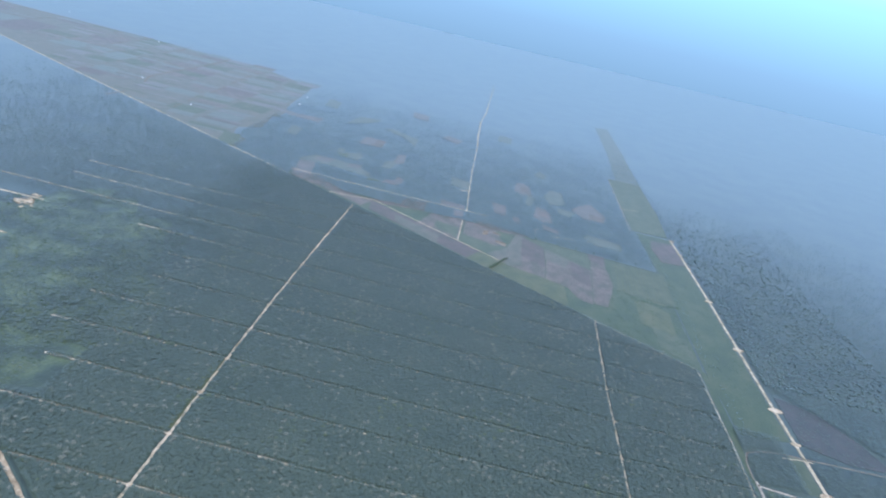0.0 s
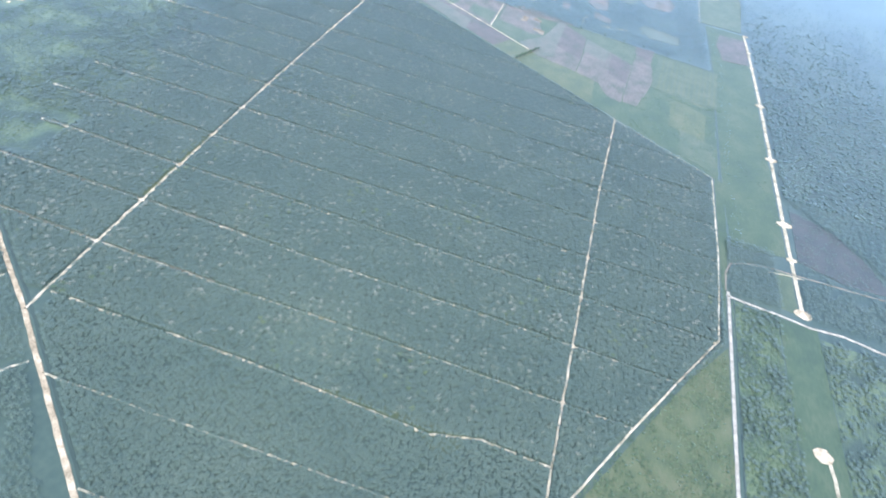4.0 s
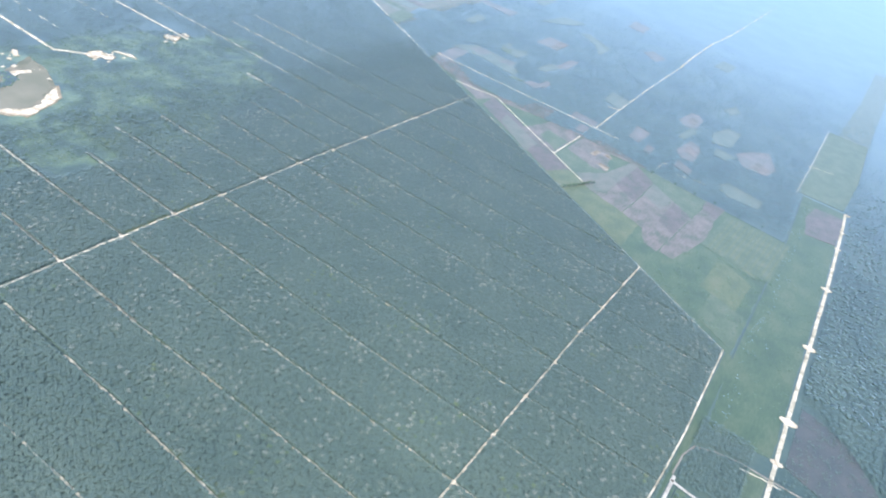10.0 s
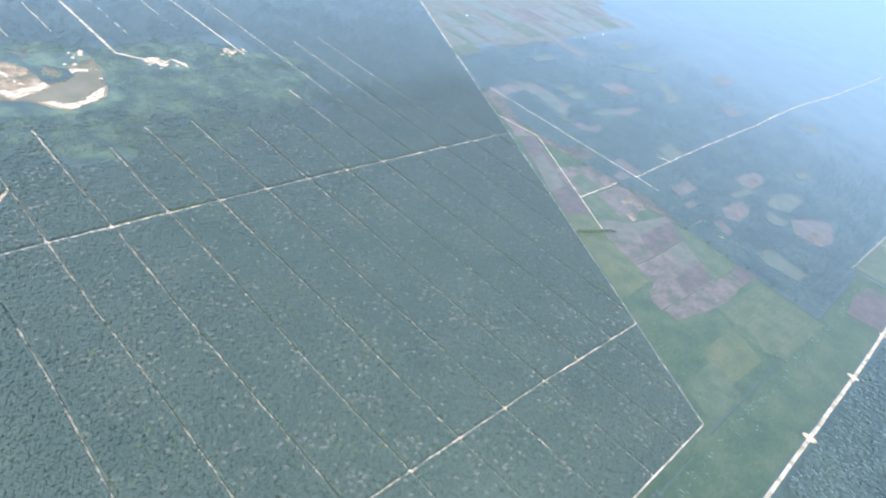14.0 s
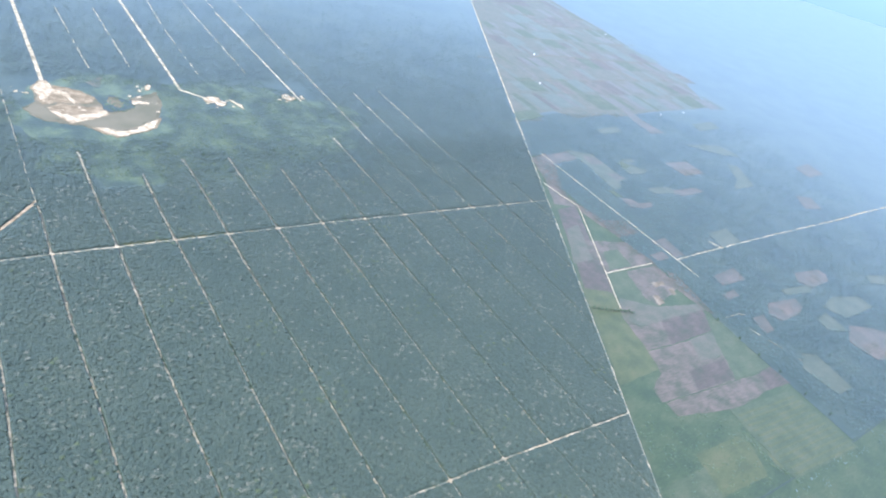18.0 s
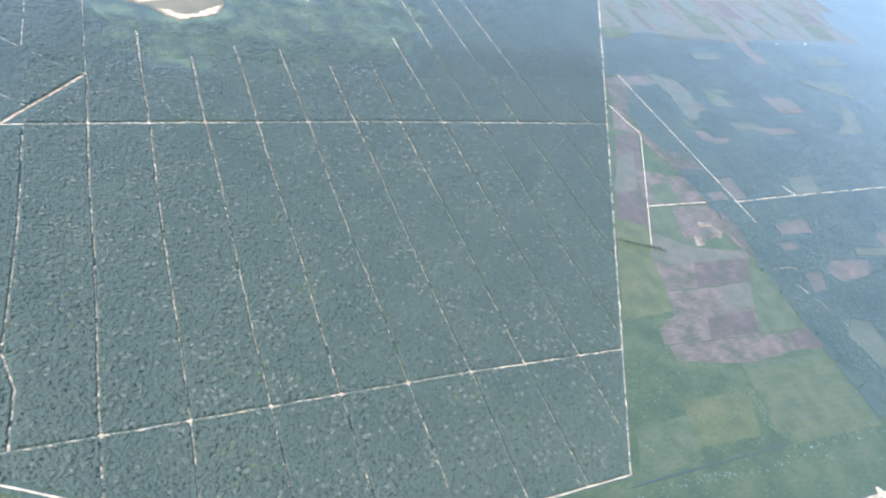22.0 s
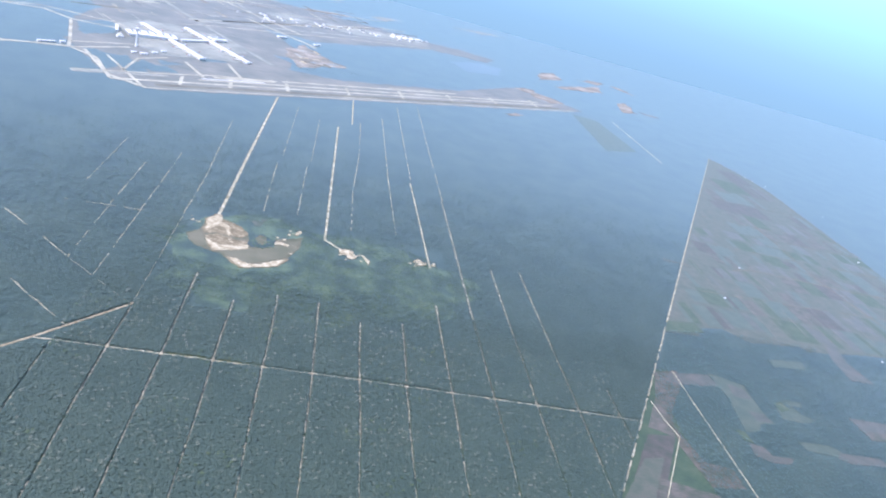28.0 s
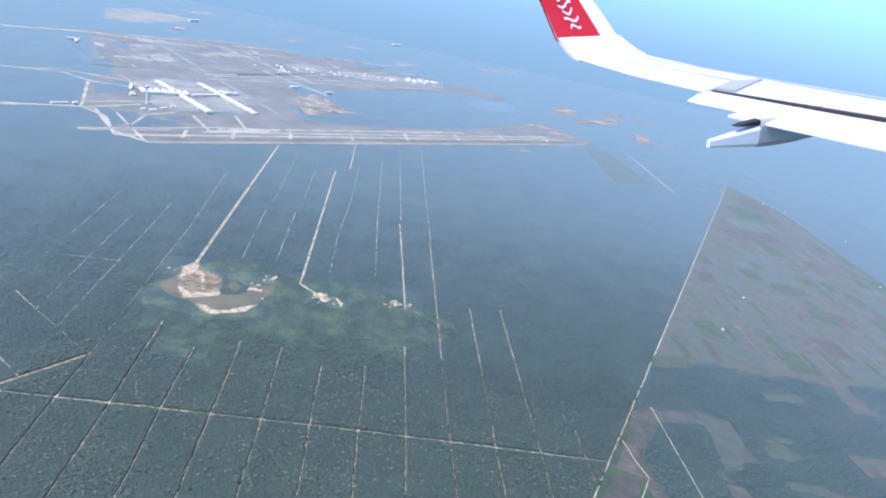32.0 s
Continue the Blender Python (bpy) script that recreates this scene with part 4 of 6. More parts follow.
blocks = [(-384, 0, "dense oil palms of the large estate block"), (-509, -384, "dense oil palms of the southern estate block"),
          (0, 250, "dense oil palms north of the main road")]
for k, (ya, yb, label) in enumerate(blocks):
    for j in range(3):
        xa, xb = -752 + 300 * j, -452 + 300 * j
        p = scatter(xa, xb, ya + 1, yb - 1, 3.1, 0.9, lambda x, y: estate(x, y) & ((y > -509) & ((y > -384) | (x > -640 - (y + 468) * 1.6))), 10 + 3 * k + j)
        plant("oil_palms", p, PALMS, M_PALM, (0.66, 1.02), 40 + 3 * k + j, label, "palm trees")
        p = scatter(xa, xb, ya + 1, yb - 1, 3.2, 1.0, lambda x, y: estate(x, y) & ((y > -509) & ((y > -384) | (x > -640 - (y + 468) * 1.6))), 90 + 3 * k + j)
        plant("oil_palms", p, FILL, M_PALM, (0.75, 1.0), 100 + 3 * k + j, "younger oil palms under the taller crowns", "palm trees")
p = scatter(-752, -100, -500, 110, 5.0, 2.2, lambda x, y: estate(x, y) & (np.sin(x * 0.031 + 2 * np.sin(y * 0.017)) * np.sin(y * 0.037 + 1.7) > 0.55), 50, 0.16)
plant("oil_palms", p, PALMS, M_LIME, (0.65, 1.1), 70, "scattered fresh yellow-green young palms", "palm trees")
# pale crowns in loose clumps
p = scatter(-752, -20, -505, 130, 4.6, 2.2, lambda x, y: estate(x, y) & ((y > -384) | (x > -640 - (y + 468) * 1.6)) & (np.random.RandomState(61).rand(len(x)) < 0.07 + 0.32 * np.clip(np.sin(x * 0.061 + 2.2 * np.sin(y * 0.037)) * np.sin(y * 0.07 + 1.6 * np.sin(x * 0.043)) + 0.15, 0, 1)), 62)
plant("oil_palms", p, STARS, M_PALE, (0.78, 1.2), 63, "scattered pale star-shaped palm crowns", "palm trees")
# closed edge rows along the tracks and the slanting border
r = np.random.RandomState(77)
rows = []
for i, top in TOPS:
    if i >= 0:
        low = {0: -436, 1: -469, 2: -503}.get(i, -509 if i < 7 else (-691 + 60.0 * i) * D.y / D.x)
        for hand in (-1, 1):
            y = np.arange(low + 4, min(top, 200), 2.7)
            x = track_x(i, y) + 0.9 * np.sin(y * 0.021 + 2 * i) + hand * (np.where(y < -382, 1.8, np.where(y < -100, 2.05, 2.3)) + r.uniform(-0.3, 0.45, len(y)))
            keep = (np.abs(y - 3) > 3.4) & (np.abs(y + 382.5) > 3.6) & (r.rand(len(y)) < 0.9 * np.clip((230 - y) / 110, 0.3, 1))
            rows.append(np.stack([x, y + r.uniform(-0.8, 0.8, len(y))], 1)[keep])
y = np.arange(-376, -8, 2.8)
for side in (-2.3, 2.3):
    keep = r.rand(len(y)) < 0.85
    rows.append(np.stack([np.interp(y, [-381, -330, -294, -157], [-751, -749, -758, -751]) + side + r.uniform(-0.4, 0.4, len(y)), y + r.uniform(-0.8, 0.8, len(y))], 1)[keep])
plant("oil_palms", np.concatenate(rows), EDGE, M_PALM, (0.6, 0.88), 72, "edge rows of oil palms beside the harvesting tracks", "palm trees")
s = np.arange(-440, 150, 1.9)
s = s[(np.abs(s) > 3) & (np.abs(s + 444) > 4)]
s = s + r.uniform(-0.4, 0.4, len(s))
plant("oil_palms", np.stack([D.x * s - 3.1 * D.y, D.y * s + 3.1 * D.x], 1), EDGE, M_PALM, (0.62, 0.9), 71, "closed edge row of oil palms beside the border track", "palm trees")
p = scatter(-960, -752, -190, 130, 3.4, 0.8, lambda x, y: (y > 0.95 * (x + 772) + 4) & ((x < -752) | (y > 0)) & gaps(x, y), 31)
plant("oil_palms", p, PALMS_LOW, M_PALM, (0.6, 1.05), 51, "dense oil palms behind the haul road", "palm trees")
p = scatter(-1200, 480, 130, 960, 5.0, 1.3, lambda x, y: (x < SLOPE * y - 2) & (np.random.RandomState(27).rand(len(x)) < np.clip((x + 1200) / 380, 0, 1)) & ((x > -235) | (x < -690) | (y > 430)) & (np.random.RandomState(7).rand(len(x)) < np.clip((960 - y) / 760, 0, 1) ** 1.3), 32)
plant("oil_palms", p, PALMS_LOW, M_PALM, (1.0, 1.4), 52, "hazy oil palms beyond the scrub", "palm trees")
p = scatter(-940, -752, -400, -10, 3.2, 0.8, lambda x, y: (y < 1.1 * (x + 772) - 8) & ((x < -757) | (y < -318) | (y > -215)) & gaps(x, y), 33)
plant("oil_palms", p, PALMS, M_PALM, (0.55, 0.98), 53, "oil palms beside the western track", "palm trees")
p = scatter(-940, -752, -400, -10, 3.2, 1.0, lambda x, y: y < 1.1 * (x + 772) - 5, 97)
plant("oil_palms", p, FILL, M_PALM, (0.75, 1.0), 98, "younger oil palms beside the haul road", "palm trees")
# woods
p = scatter(-430, 620, -1150, -594, 5.0, 1.6, lambda x, y: (y < -592) & (np.random.RandomState(17).rand(len(x)) < np.clip((y + 1150) / 420, 0, 1)) & ~((x < -300) & (y > -720 + (x + 430) * 0.9)) & (np.random.RandomState(9).rand(len(x)) < np.clip((560 - x) / 700, 0, 1)), 34)
plant("woods", p, PALMS_LOW, M_WOOD, (0.9, 1.5), 54, "dark mixed woodland south of the sandy road", "woodland")
p = scatter(-330, 620, -800, -592, 6.0, 2.4, lambda x, y: (y < -594) & ~((x < -290) & (y > -735)) & gaps(x, y, 0.3) & (np.random.RandomState(2).rand(len(x)) < np.clip((420 - x) / 620, 0, 1)), 46, 0.8)
plant("woods", p, CLUMPS, M_WOOD, (0.6, 1.4), 66, "dark broadleaf crowns of the mixed woodland", "woodland")


def outside(p, polys):
    keep = np.ones(len(p), bool)
    for poly in polys:
        ins = np.zeros(len(p), bool)
        for a, b in zip(poly, np.roll(poly, -1, 0)):
            cross = ((a[1] > p[:, 1]) != (b[1] > p[:, 1]))
            xi = (b[0] - a[0]) * (p[:, 1] - a[1]) / (b[1] - a[1] + 1e-9) + a[0]
            ins ^= cross & (p[:, 0] < xi)
        keep &= ~ins
    return keep


p = scatter(-508, -405, -566, -519, 3.6, 0.6, lambda x, y: (x > -500) & (x < -410), 36)
plant("oil_palms", p, PALMS, M_PALM, (0.8, 1.1), 56, "small block of oil palms beside the paved road", "palm trees")
p = scatter(-900, -508, -562, -516, 4.0, 1.9, lambda x, y: (y < -518) & gaps(x, y, 0.7), 37, 0.6)
plant("oil_palms", p, FILL, M_PALM, (0.7, 1.1), 57, "oil palms along the paved road", "palm trees")
p = scatter(-900, -522, -760, -598, 4.0, 1.9, lambda x, y: gaps(x, y, 0.4), 38, 0.8)
plant("oil_palms", p, FILL, M_PALM, (0.7, 1.1), 58, "oil palms south of the grass strip", "palm trees")
p = scatter(-500, -432, -760, -592, 4.4, 0.9, lambda x, y: gaps(x, y, 0.3), 39)
plant("oil_palms", p, PALMS, M_PALM, (0.7, 1.1), 59, "oil palms beside the paved road", "palm trees")
p = scatter(-900, -575, -509, -400, 3.0, 0.9, lambda x, y: (y < -468 - (x + 633) * 0.58 - 4) & gaps(x, y, 0.6), 43, 0.9)
plant("bushes", p, SHRUBS, M_BUSH, (0.4, 0.75), 63, "fresh green young palms on bright grass", "bushes")
p = scatter(-430, -300, -720, -594, 3.6, 1.2, lambda x, y: (y > -735 + (x + 430) * 0.9) & gaps(x, y, 0.5), 49, 0.45)
plant("bushes", p, SHRUBS, M_PALM, (0.5, 0.9), 69, "low regrowth on bare brown earth", "bushes")
p = scatter(-900, -508, -566, -516, 2.8, 1.4, lambda x, y: (y < -517.5) & ((y > -560) | gaps(x, y, 1.2)), 91, 0.8)
plant("bushes", p, SHRUBS, M_BUSH, (0.4, 0.8), 92, "low green scrub beside the grass strip", "bushes")
p = scatter(-900, -522, -700, -598, 3.4, 1.6, lambda x, y: gaps(x, y, 0.9), 93, 0.6)
plant("bushes", p, SHRUBS, M_BUSH, (0.4, 0.8), 94, "low green scrub among the palms", "bushes")
p = scatter(-900, -575, -509, -400, 3.6, 1.7, lambda x, y: (y < -468 - (x + 633) * 0.58 - 4) & (np.sin(x * 0.17 + 2 * np.sin(y * 0.12)) > -0.2), 95, 0.5)
plant("bushes", p, CLUMPS, M_BUSH, (0.2, 0.45), 96, "dark bushes dotted over the corner plot", "bushes")
# scrub and hedges
p = scatter(-720, -205, 130, 430, 4.6, 2.0, lambda x, y: scrubland(x, y) & gaps(x, y, 0.9), 40, 0.2)
p = p[outside(p, [np.array([(-672, 250), (-672, 405), (-490, 400), (-500, 260), (-570, 235)]), np.array([(-435, 330), (-435, 375), (-365, 350), (-365, 315)])])]
p = p[np.random.RandomState(5).rand(len(p)) < 0.7]
plant("bushes", p, CLUMPS, M_BUSH, (0.3, 0.75), 60, "light green bushes around the sand pit", "bushes")
p = scatter(-420, 230, -545, -519, 4.4, 1.6, lambda x, y: (np.abs(y + 531 + 4 * np.sin(x * 0.03)) < 3.5) | gaps(x, y, 1.7), 42, 0.4)
plant("bushes", p, CLUMPS, M_WOOD, (0.25, 0.6), 62, "dark bushes along the drainage ditch", "bushes")


p = scatter(-124, -100, -526, -455, 2.6, 0.9, lambda x, y: np.abs(x + 111 - 3 * np.sin(y * 0.08)) < 4, 81, 0.6)
plant("bushes", p, CLUMPS, M_BUSH, (0.3, 0.7), 82, "dark line of bushes between two fields", "bushes")
p = scatter(-578, -530, 312, 364, 3.0, 1.0, lambda x, y: ((x + 553) / 20) ** 2 + ((y - 338) / 22) ** 2 < 1, 48, 0.9)
plant("bushes", p, CLUMPS, M_BUSH, (0.5, 1.0), 68, "dark bushes on the pond islet", "bushes")
GREEN = [np.array([(-225, -395), (-170, -400), (-100, -440), (-108, -515), (-285, -512)])]
p = scatter(-290, -95, -518, -392, 3.2, 1.4, lambda x, y: (x > SLOPE * y + 3) & gaps(x, y, 0.9), 83, 0.45)
plant("bushes", p[~outside(p, GREEN)], CLUMPS, M_BUSH, (0.16, 0.5), 84, "low green bushes dotted over rough grass", "bushes")
p = scatter(-420, 200, -582, -522, 3.6, 1.5, lambda x, y: gaps(x, y, 1.1), 85, 0.3)
plant("bushes", p, CLUMPS, M_BUSH, (0.15, 0.45), 86, "low green bushes on the grass strip", "bushes")
p = scatter(-190, 40, -440, -190, 3.4, 1.5, lambda x, y: (x > SLOPE * y + 6) & ~gaps(x, y, 0.5), 87, 0.22)
plant("bushes", p, CLUMPS, M_BUSH, (0.12, 0.34), 88, "dark stumps and regrowth on the fallow fields", "bushes")
# thin palms and low growth among the scrub, and the eastern woods between the clearings
PIT = [np.array([(-676, 250), (-676, 408), (-488, 404), (-498, 260), (-570, 232)]), np.array([(-435, 330), (-435, 375), (-365, 350), (-365, 315)])]
p = scatter(-720, -205, 130, 430, 3.4, 1.2, lambda x, y: scrubland(x, y) & gaps(x, y, 0.35), 44, 0.62)
plant("oil_palms", p[outside(p, PIT)], SHRUBS, M_PALM, (0.55, 1.0), 64, "thin young palms among the scrub", "palm trees")
p = scatter(-720, -205, 130, 430, 3.8, 1.6, lambda x, y: scrubland(x, y) & (~gaps(x, y, 0.75) | (np.random.RandomState(1).rand(len(x)) < 0.15)), 47, 0.6)
plant("bushes", p[outside(p, PIT)], SHRUBS, M_BUSH, (0.5, 1.0), 67, "fresh green undergrowth among the scrub", "bushes")
p = scatter(40, 1150, -594, 300, 4.7, 2.0, lambda x, y: (x > SLOPE * y + 7) & (x > 47 + 0.00012 * np.clip(y + 420, -90, 90) ** 2) & ((y > -517) | (x > 236)) & (np.random.RandomState(6).rand(len(x)) < np.clip((1000 - x) / 900, 0, 0.85)) & gaps(x, y, 0.2), 45)
plant("woods", p[outside(p, BARE)], PALMS_LOW, M_WOOD, (0.8, 1.2), 65, "hazy dark woods between small clearings", "woodland")


def tree(name="tree", seed=1, height=4.0):
    """A broadleaf tree: tapered trunk with limbs, and a crown of leaf clumps."""
    r = random.Random(seed)
    top = tagged(new(name), "dark green broadleaf tree of the field hedge", "tree", "trees of the field hedge")
    bm = bmesh.new()
    n = 6
    loft(bm, [[(rad * math.cos(k * 2 * math.pi / n) + off, rad * math.sin(k * 2 * math.pi / n), z) for k in range(n)]
              for z, rad, off in ((0, 0.28, 0), (height * 0.25, 0.2, 0.05), (height * 0.6, 0.12, 0.12))])
    for k in range(3):
        a = k * 2.1 + 0.4
        d = Vector((math.cos(a), math.sin(a), 0.9))
        base = Vector((0.05, 0, height * 0.35))
        side = Vector((-math.sin(a), math.cos(a), 0)) * 0.07
        loft(bm, [[base + side, base - side, base + Vector((0, 0, 0.12))], [base + d * 1.1 + side * 0.4, base + d * 1.1 - side * 0.4, base + d * 1.1 + Vector((0, 0, 0.05))]])
    part("trunk", bm, M_BARK, top, "brown bark")
    bm = bmesh.new()
    for k in range(110):
        a, q = r.uniform(0, 2 * math.pi), r.random() ** 0.5
        z = height * r.uniform(0.42, 1.0)
        wide = 1.9 * math.sin(math.pi * min(0.97, max(0.12, (z / height - 0.3) / 0.75))) * q
        c = Vector((wide * math.cos(a), wide * math.sin(a), z))
        u = Vector((r.uniform(-1, 1), r.uniform(-1, 1), r.uniform(-0.4, 0.4))).normalized() * 0.42
        w = u.cross(Vector((r.uniform(-0.3, 0.3), 0.2, 1))).normalized() * 0.3
        vs = [bm.verts.new(c + d) for d in (-u, w, u, -w)]
        bm.faces.new(vs)
    part("crown", bm, M_BUSH, top)
    return top


hedge = tree()
hedge.matrix_basis = pose(-131, -238, 0.05)
rng = random.Random(8)
for k in range(1, 21):
    x = -131 + 52.0 * k / 20
    copy_thing(hedge, pose(x + rng.uniform(-1.3, 1.3), -238 - 23.0 * k / 20 + rng.uniform(-1.6, 1.6), 0.05, 0, 0, rng.uniform(0, 360)))
for k in range(6):
    copy_thing(hedge, pose(44 - 1.4 * k + rng.uniform(-2, 2), -312 - 34 * k + rng.uniform(-3, 3), 0.05, 0, 0, rng.uniform(0, 360)))

# ---------------------------------------------------------------- airport
RD, RN = Vector((0.828, 0.561)), Vector((-0.561, 0.828))
RA = math.degrees(math.atan2(RD.y, RD.x))


def apt(u, v):
    """Along the near runway, and away from it."""
    p = Vector((-929, 1064)) + RD * u + RN * v
    return (p.x, p.y)


def strip(name, u0, u1, v0, v1, m, z, label, category):
    return patch(name, [apt(u0, v0), apt(u1, v0), apt(u1, v1), apt(u0, v1)], m, z, label, category)


patch("airfield", [apt(0, 0), apt(900, -6), apt(1764, 0), (582, 2103), (416, 2251), (315, 2296), apt(1250, 190), apt(700, 215), apt(560, 300), (-1000, 1480), (-1210, 1368), (-1033, 1120), (-928, 1073)],
      M_AIRGRASS, 0.1, "pale dry grass beside the near runway", "airfield", ragged=14, step=16)
patch("airfield", [(-1000, 1478), apt(560, 290), apt(760, 520), apt(800, 900), (-560, 2240), (-31, 2760), (283, 2787), (344, 2926), (148, 2997), (-79, 2982), (-440, 3060), (-807, 3102), (-1169, 3044), (-1457, 2730), (-1683, 2628), (-1540, 2300), (-1429, 2064), (-1300, 1917), (-1315, 1688), (-1210, 1370)],
      M_AIRGRASS, 0.09, "pale dry grass and works of the airport", "airfield", ragged=22, step=16)
for pts, label in (([(-1533, 2466), (-1462, 2478), (-1389, 2366), (-1434, 2293)], "dark scrub inside the airport fence"), ([(-951, 1587), (-929, 1658), (-804, 1526), (-873, 1467)], "dark grass between the piers"),
                   ([(-1284, 1631), (-1211, 1749), (-1146, 1585), (-1216, 1482)], "dark green plot beside the car park"),
                   ([(-1120, 1330), (-1010, 1178), (-960, 1215), (-1010, 1310)], "dark grass triangle beside the taxiway"), ([(-960, 1235), (-900, 1270), (-940, 1330), (-985, 1300)], "dark grass plot beside the taxiway"),
                   ([(-700, 1790), (-560, 1690), (-380, 1800), (-440, 1860)], "dark scrub beside the building site")):
    patch("grass", pts, M_GROUND, 0.16, label, "grass", ragged=14, step=12)
patch("grass", [(-1160, 1325), (-1128, 1342), (-1034, 1214), (-1056, 1150)], M_GROUND, 0.17, "dark green triangle between the taxiways", "grass", ragged=5, step=8)
patch("grass", [(-1088, 1306), (-1030, 1228), (-1016, 1250), (-1046, 1350)], M_GROUND, 0.17, "dark green triangle between the taxiways", "grass", ragged=4, step=8)
patch("grass", [(-1010, 1340), (-958, 1306), (-968, 1258), (-1012, 1214)], M_GROUND, 0.18, "dark green plot beside the taxiway", "grass", ragged=5, step=8)
patch("grass", [(-975, 1372), (-900, 1384), (-955, 1324)], M_GROUND, 0.18, "dark green plot beside the stand", "grass", ragged=5, step=8)
strip("runway", 40, 1700, 26, 46, M_RUNWAY, 0.25, "long grey asphalt runway", "runway")
strip("taxiway", 0, 1760, 4, 10, M_APRON, 0.25, "narrow pale perimeter road", "taxiway")
strip("taxiway", -60, 1700, 66, 78, M_APRON, 0.25, "pale concrete taxiway", "taxiway")
strip("taxiway", 180, 1640, 100, 112, M_APRON, 0.25, "pale concrete taxiway", "taxiway")
strip("taxiway", 240, 430, 128, 150, M_APRON, 0.3, "bright concrete stand beside the taxiway", "taxiway")
strip("taxiway", 460, 1200, 140, 152, M_APRON, 0.25, "pale concrete taxiway", "taxiway")
for u, w in ((100, 10), (240, 12), (420, 12), (640, 10), (860, 12), (1090, 10), (1320, 12), (1560, 12)):
    patch("taxiway", [apt(u, 46), apt(u + w, 46), apt(u + w + 40, 128), apt(u + 40, 128)], M_APRON, 0.33, "pale concrete link taxiway", "taxiway")
patch("apron", [apt(140, 340), apt(400, 330), apt(500, 480), apt(500, 700), apt(300, 800), apt(160, 720)], M_STAND, 0.3, "wide worn concrete apron round the terminal", "apron", ragged=24, step=12)
for pts in ([(-1448, 2437), (-1383, 2547), (-1335, 2453), (-1391, 2304)], [(-1369, 2207), (-1265, 2402), (-1198, 2259), (-1262, 2120)], [(-1203, 2497), (-1076, 2756), (-1020, 2690), (-1133, 2482)],
            [(-823, 2687), (-702, 2852), (-572, 2711), (-731, 2513)], [(-1500, 2640), (-1380, 2720), (-1300, 2650), (-1440, 2560)], [(-560, 2780), (-200, 2950), (0, 2930), (-250, 2760), (-470, 2640)]):
    patch("apron", pts, M_STAND, 0.28, "pale patch of worn concrete and bare earth", "apron", ragged=22, step=12)

def worn_taxiway(pts, w):
    """A worn concrete strip of the airport."""
    road("taxiway", pts, w, M_STAND if w > 12 else M_APRON, 0.33, label="pale worn concrete taxiway", rag=0.7, category="taxiway")


worn_taxiway([(-1358, 2591), (-998, 2065), (-679, 1634)], 16)
worn_taxiway([(-1093, 2967), (-767, 2387)], 14)
worn_taxiway([(-1022, 2078), (-755, 2306), (-462, 2565), (-31, 2875)], 22)
worn_taxiway([(-1000, 2010), (-720, 2250), (-430, 2500), (-20, 2800)], 8)
worn_taxiway([(-1916, 2335), (-1705, 2527), (-1457, 2730), (-1169, 3044), (-807, 3102)], 26)
worn_taxiway([(-1502, 1667), (-1430, 1735), (-1335, 1738), (-1235, 1733), (-1193, 1734), (-1118, 1668)], 9)
worn_taxiway([(-1348, 1195), (-1255, 1275), (-1171, 1320), (-1072, 1446)], 9)
worn_taxiway([(-1109, 1088), (-976, 1177), (-911, 1227)], 16)
worn_taxiway([(-1151, 1313), (-1033, 1120), (-928, 1073)], 9)
worn_taxiway([(-1193, 1734), (-1140, 1590)], 9)
road("taxiway", [(-834, 1273), (-675, 1379)], 4, M_ROOF, 0.45, label="bright white edge of the aircraft stand", rag=0.3, category="taxiway")
for pts, label in (([(-1893, 3358), (-1824, 3669), (-1531, 3725), (-1486, 3500), (-1651, 3108), (-1785, 3070)], "pale hazy settlement north of the airport"), ([(-975, 3560), (-900, 3660), (-841, 3640), (-900, 3540)], "pale hazy clearing"),
                   ([(-330, 3420), (-200, 3560), (-120, 3540), (-240, 3400)], "pale hazy clearing"), ([(-700, 3700), (-560, 3850), (-480, 3820), (-620, 3680)], "pale hazy clearing"),
                   ([(-1700, 4000), (-1500, 4200), (-1440, 4150), (-1600, 3960)], "pale hazy settlement"), ([(-1330, 4080), (-1100, 4180), (-1120, 4110), (-1290, 4020)], "pale hazy settlement"), ([(200, 3900), (420, 4060), (640, 4080), (420, 3920)], "pale hazy clearing")):
    patch("clearing", pts, M_STAND, 0.2, label, "clearing", ragged=40, step=14)
for k in range(3):
    patch("taxiway", [apt(480 + 150 * k, 900 + 40 * k), apt(1500 + 100 * k, 1180 + 60 * k), apt(1500 + 100 * k, 1192 + 60 * k), apt(480 + 150 * k, 912 + 40 * k)], M_RUNWAY if k == 1 else M_APRON, 0.35,
          "pale far taxiway", "taxiway")

def bare_patch(pts, label):
    """Bare earth in the haze."""
    patch("bare_ground", pts, M_EARTH, 0.4, label, "bare ground", ragged=26, step=8)


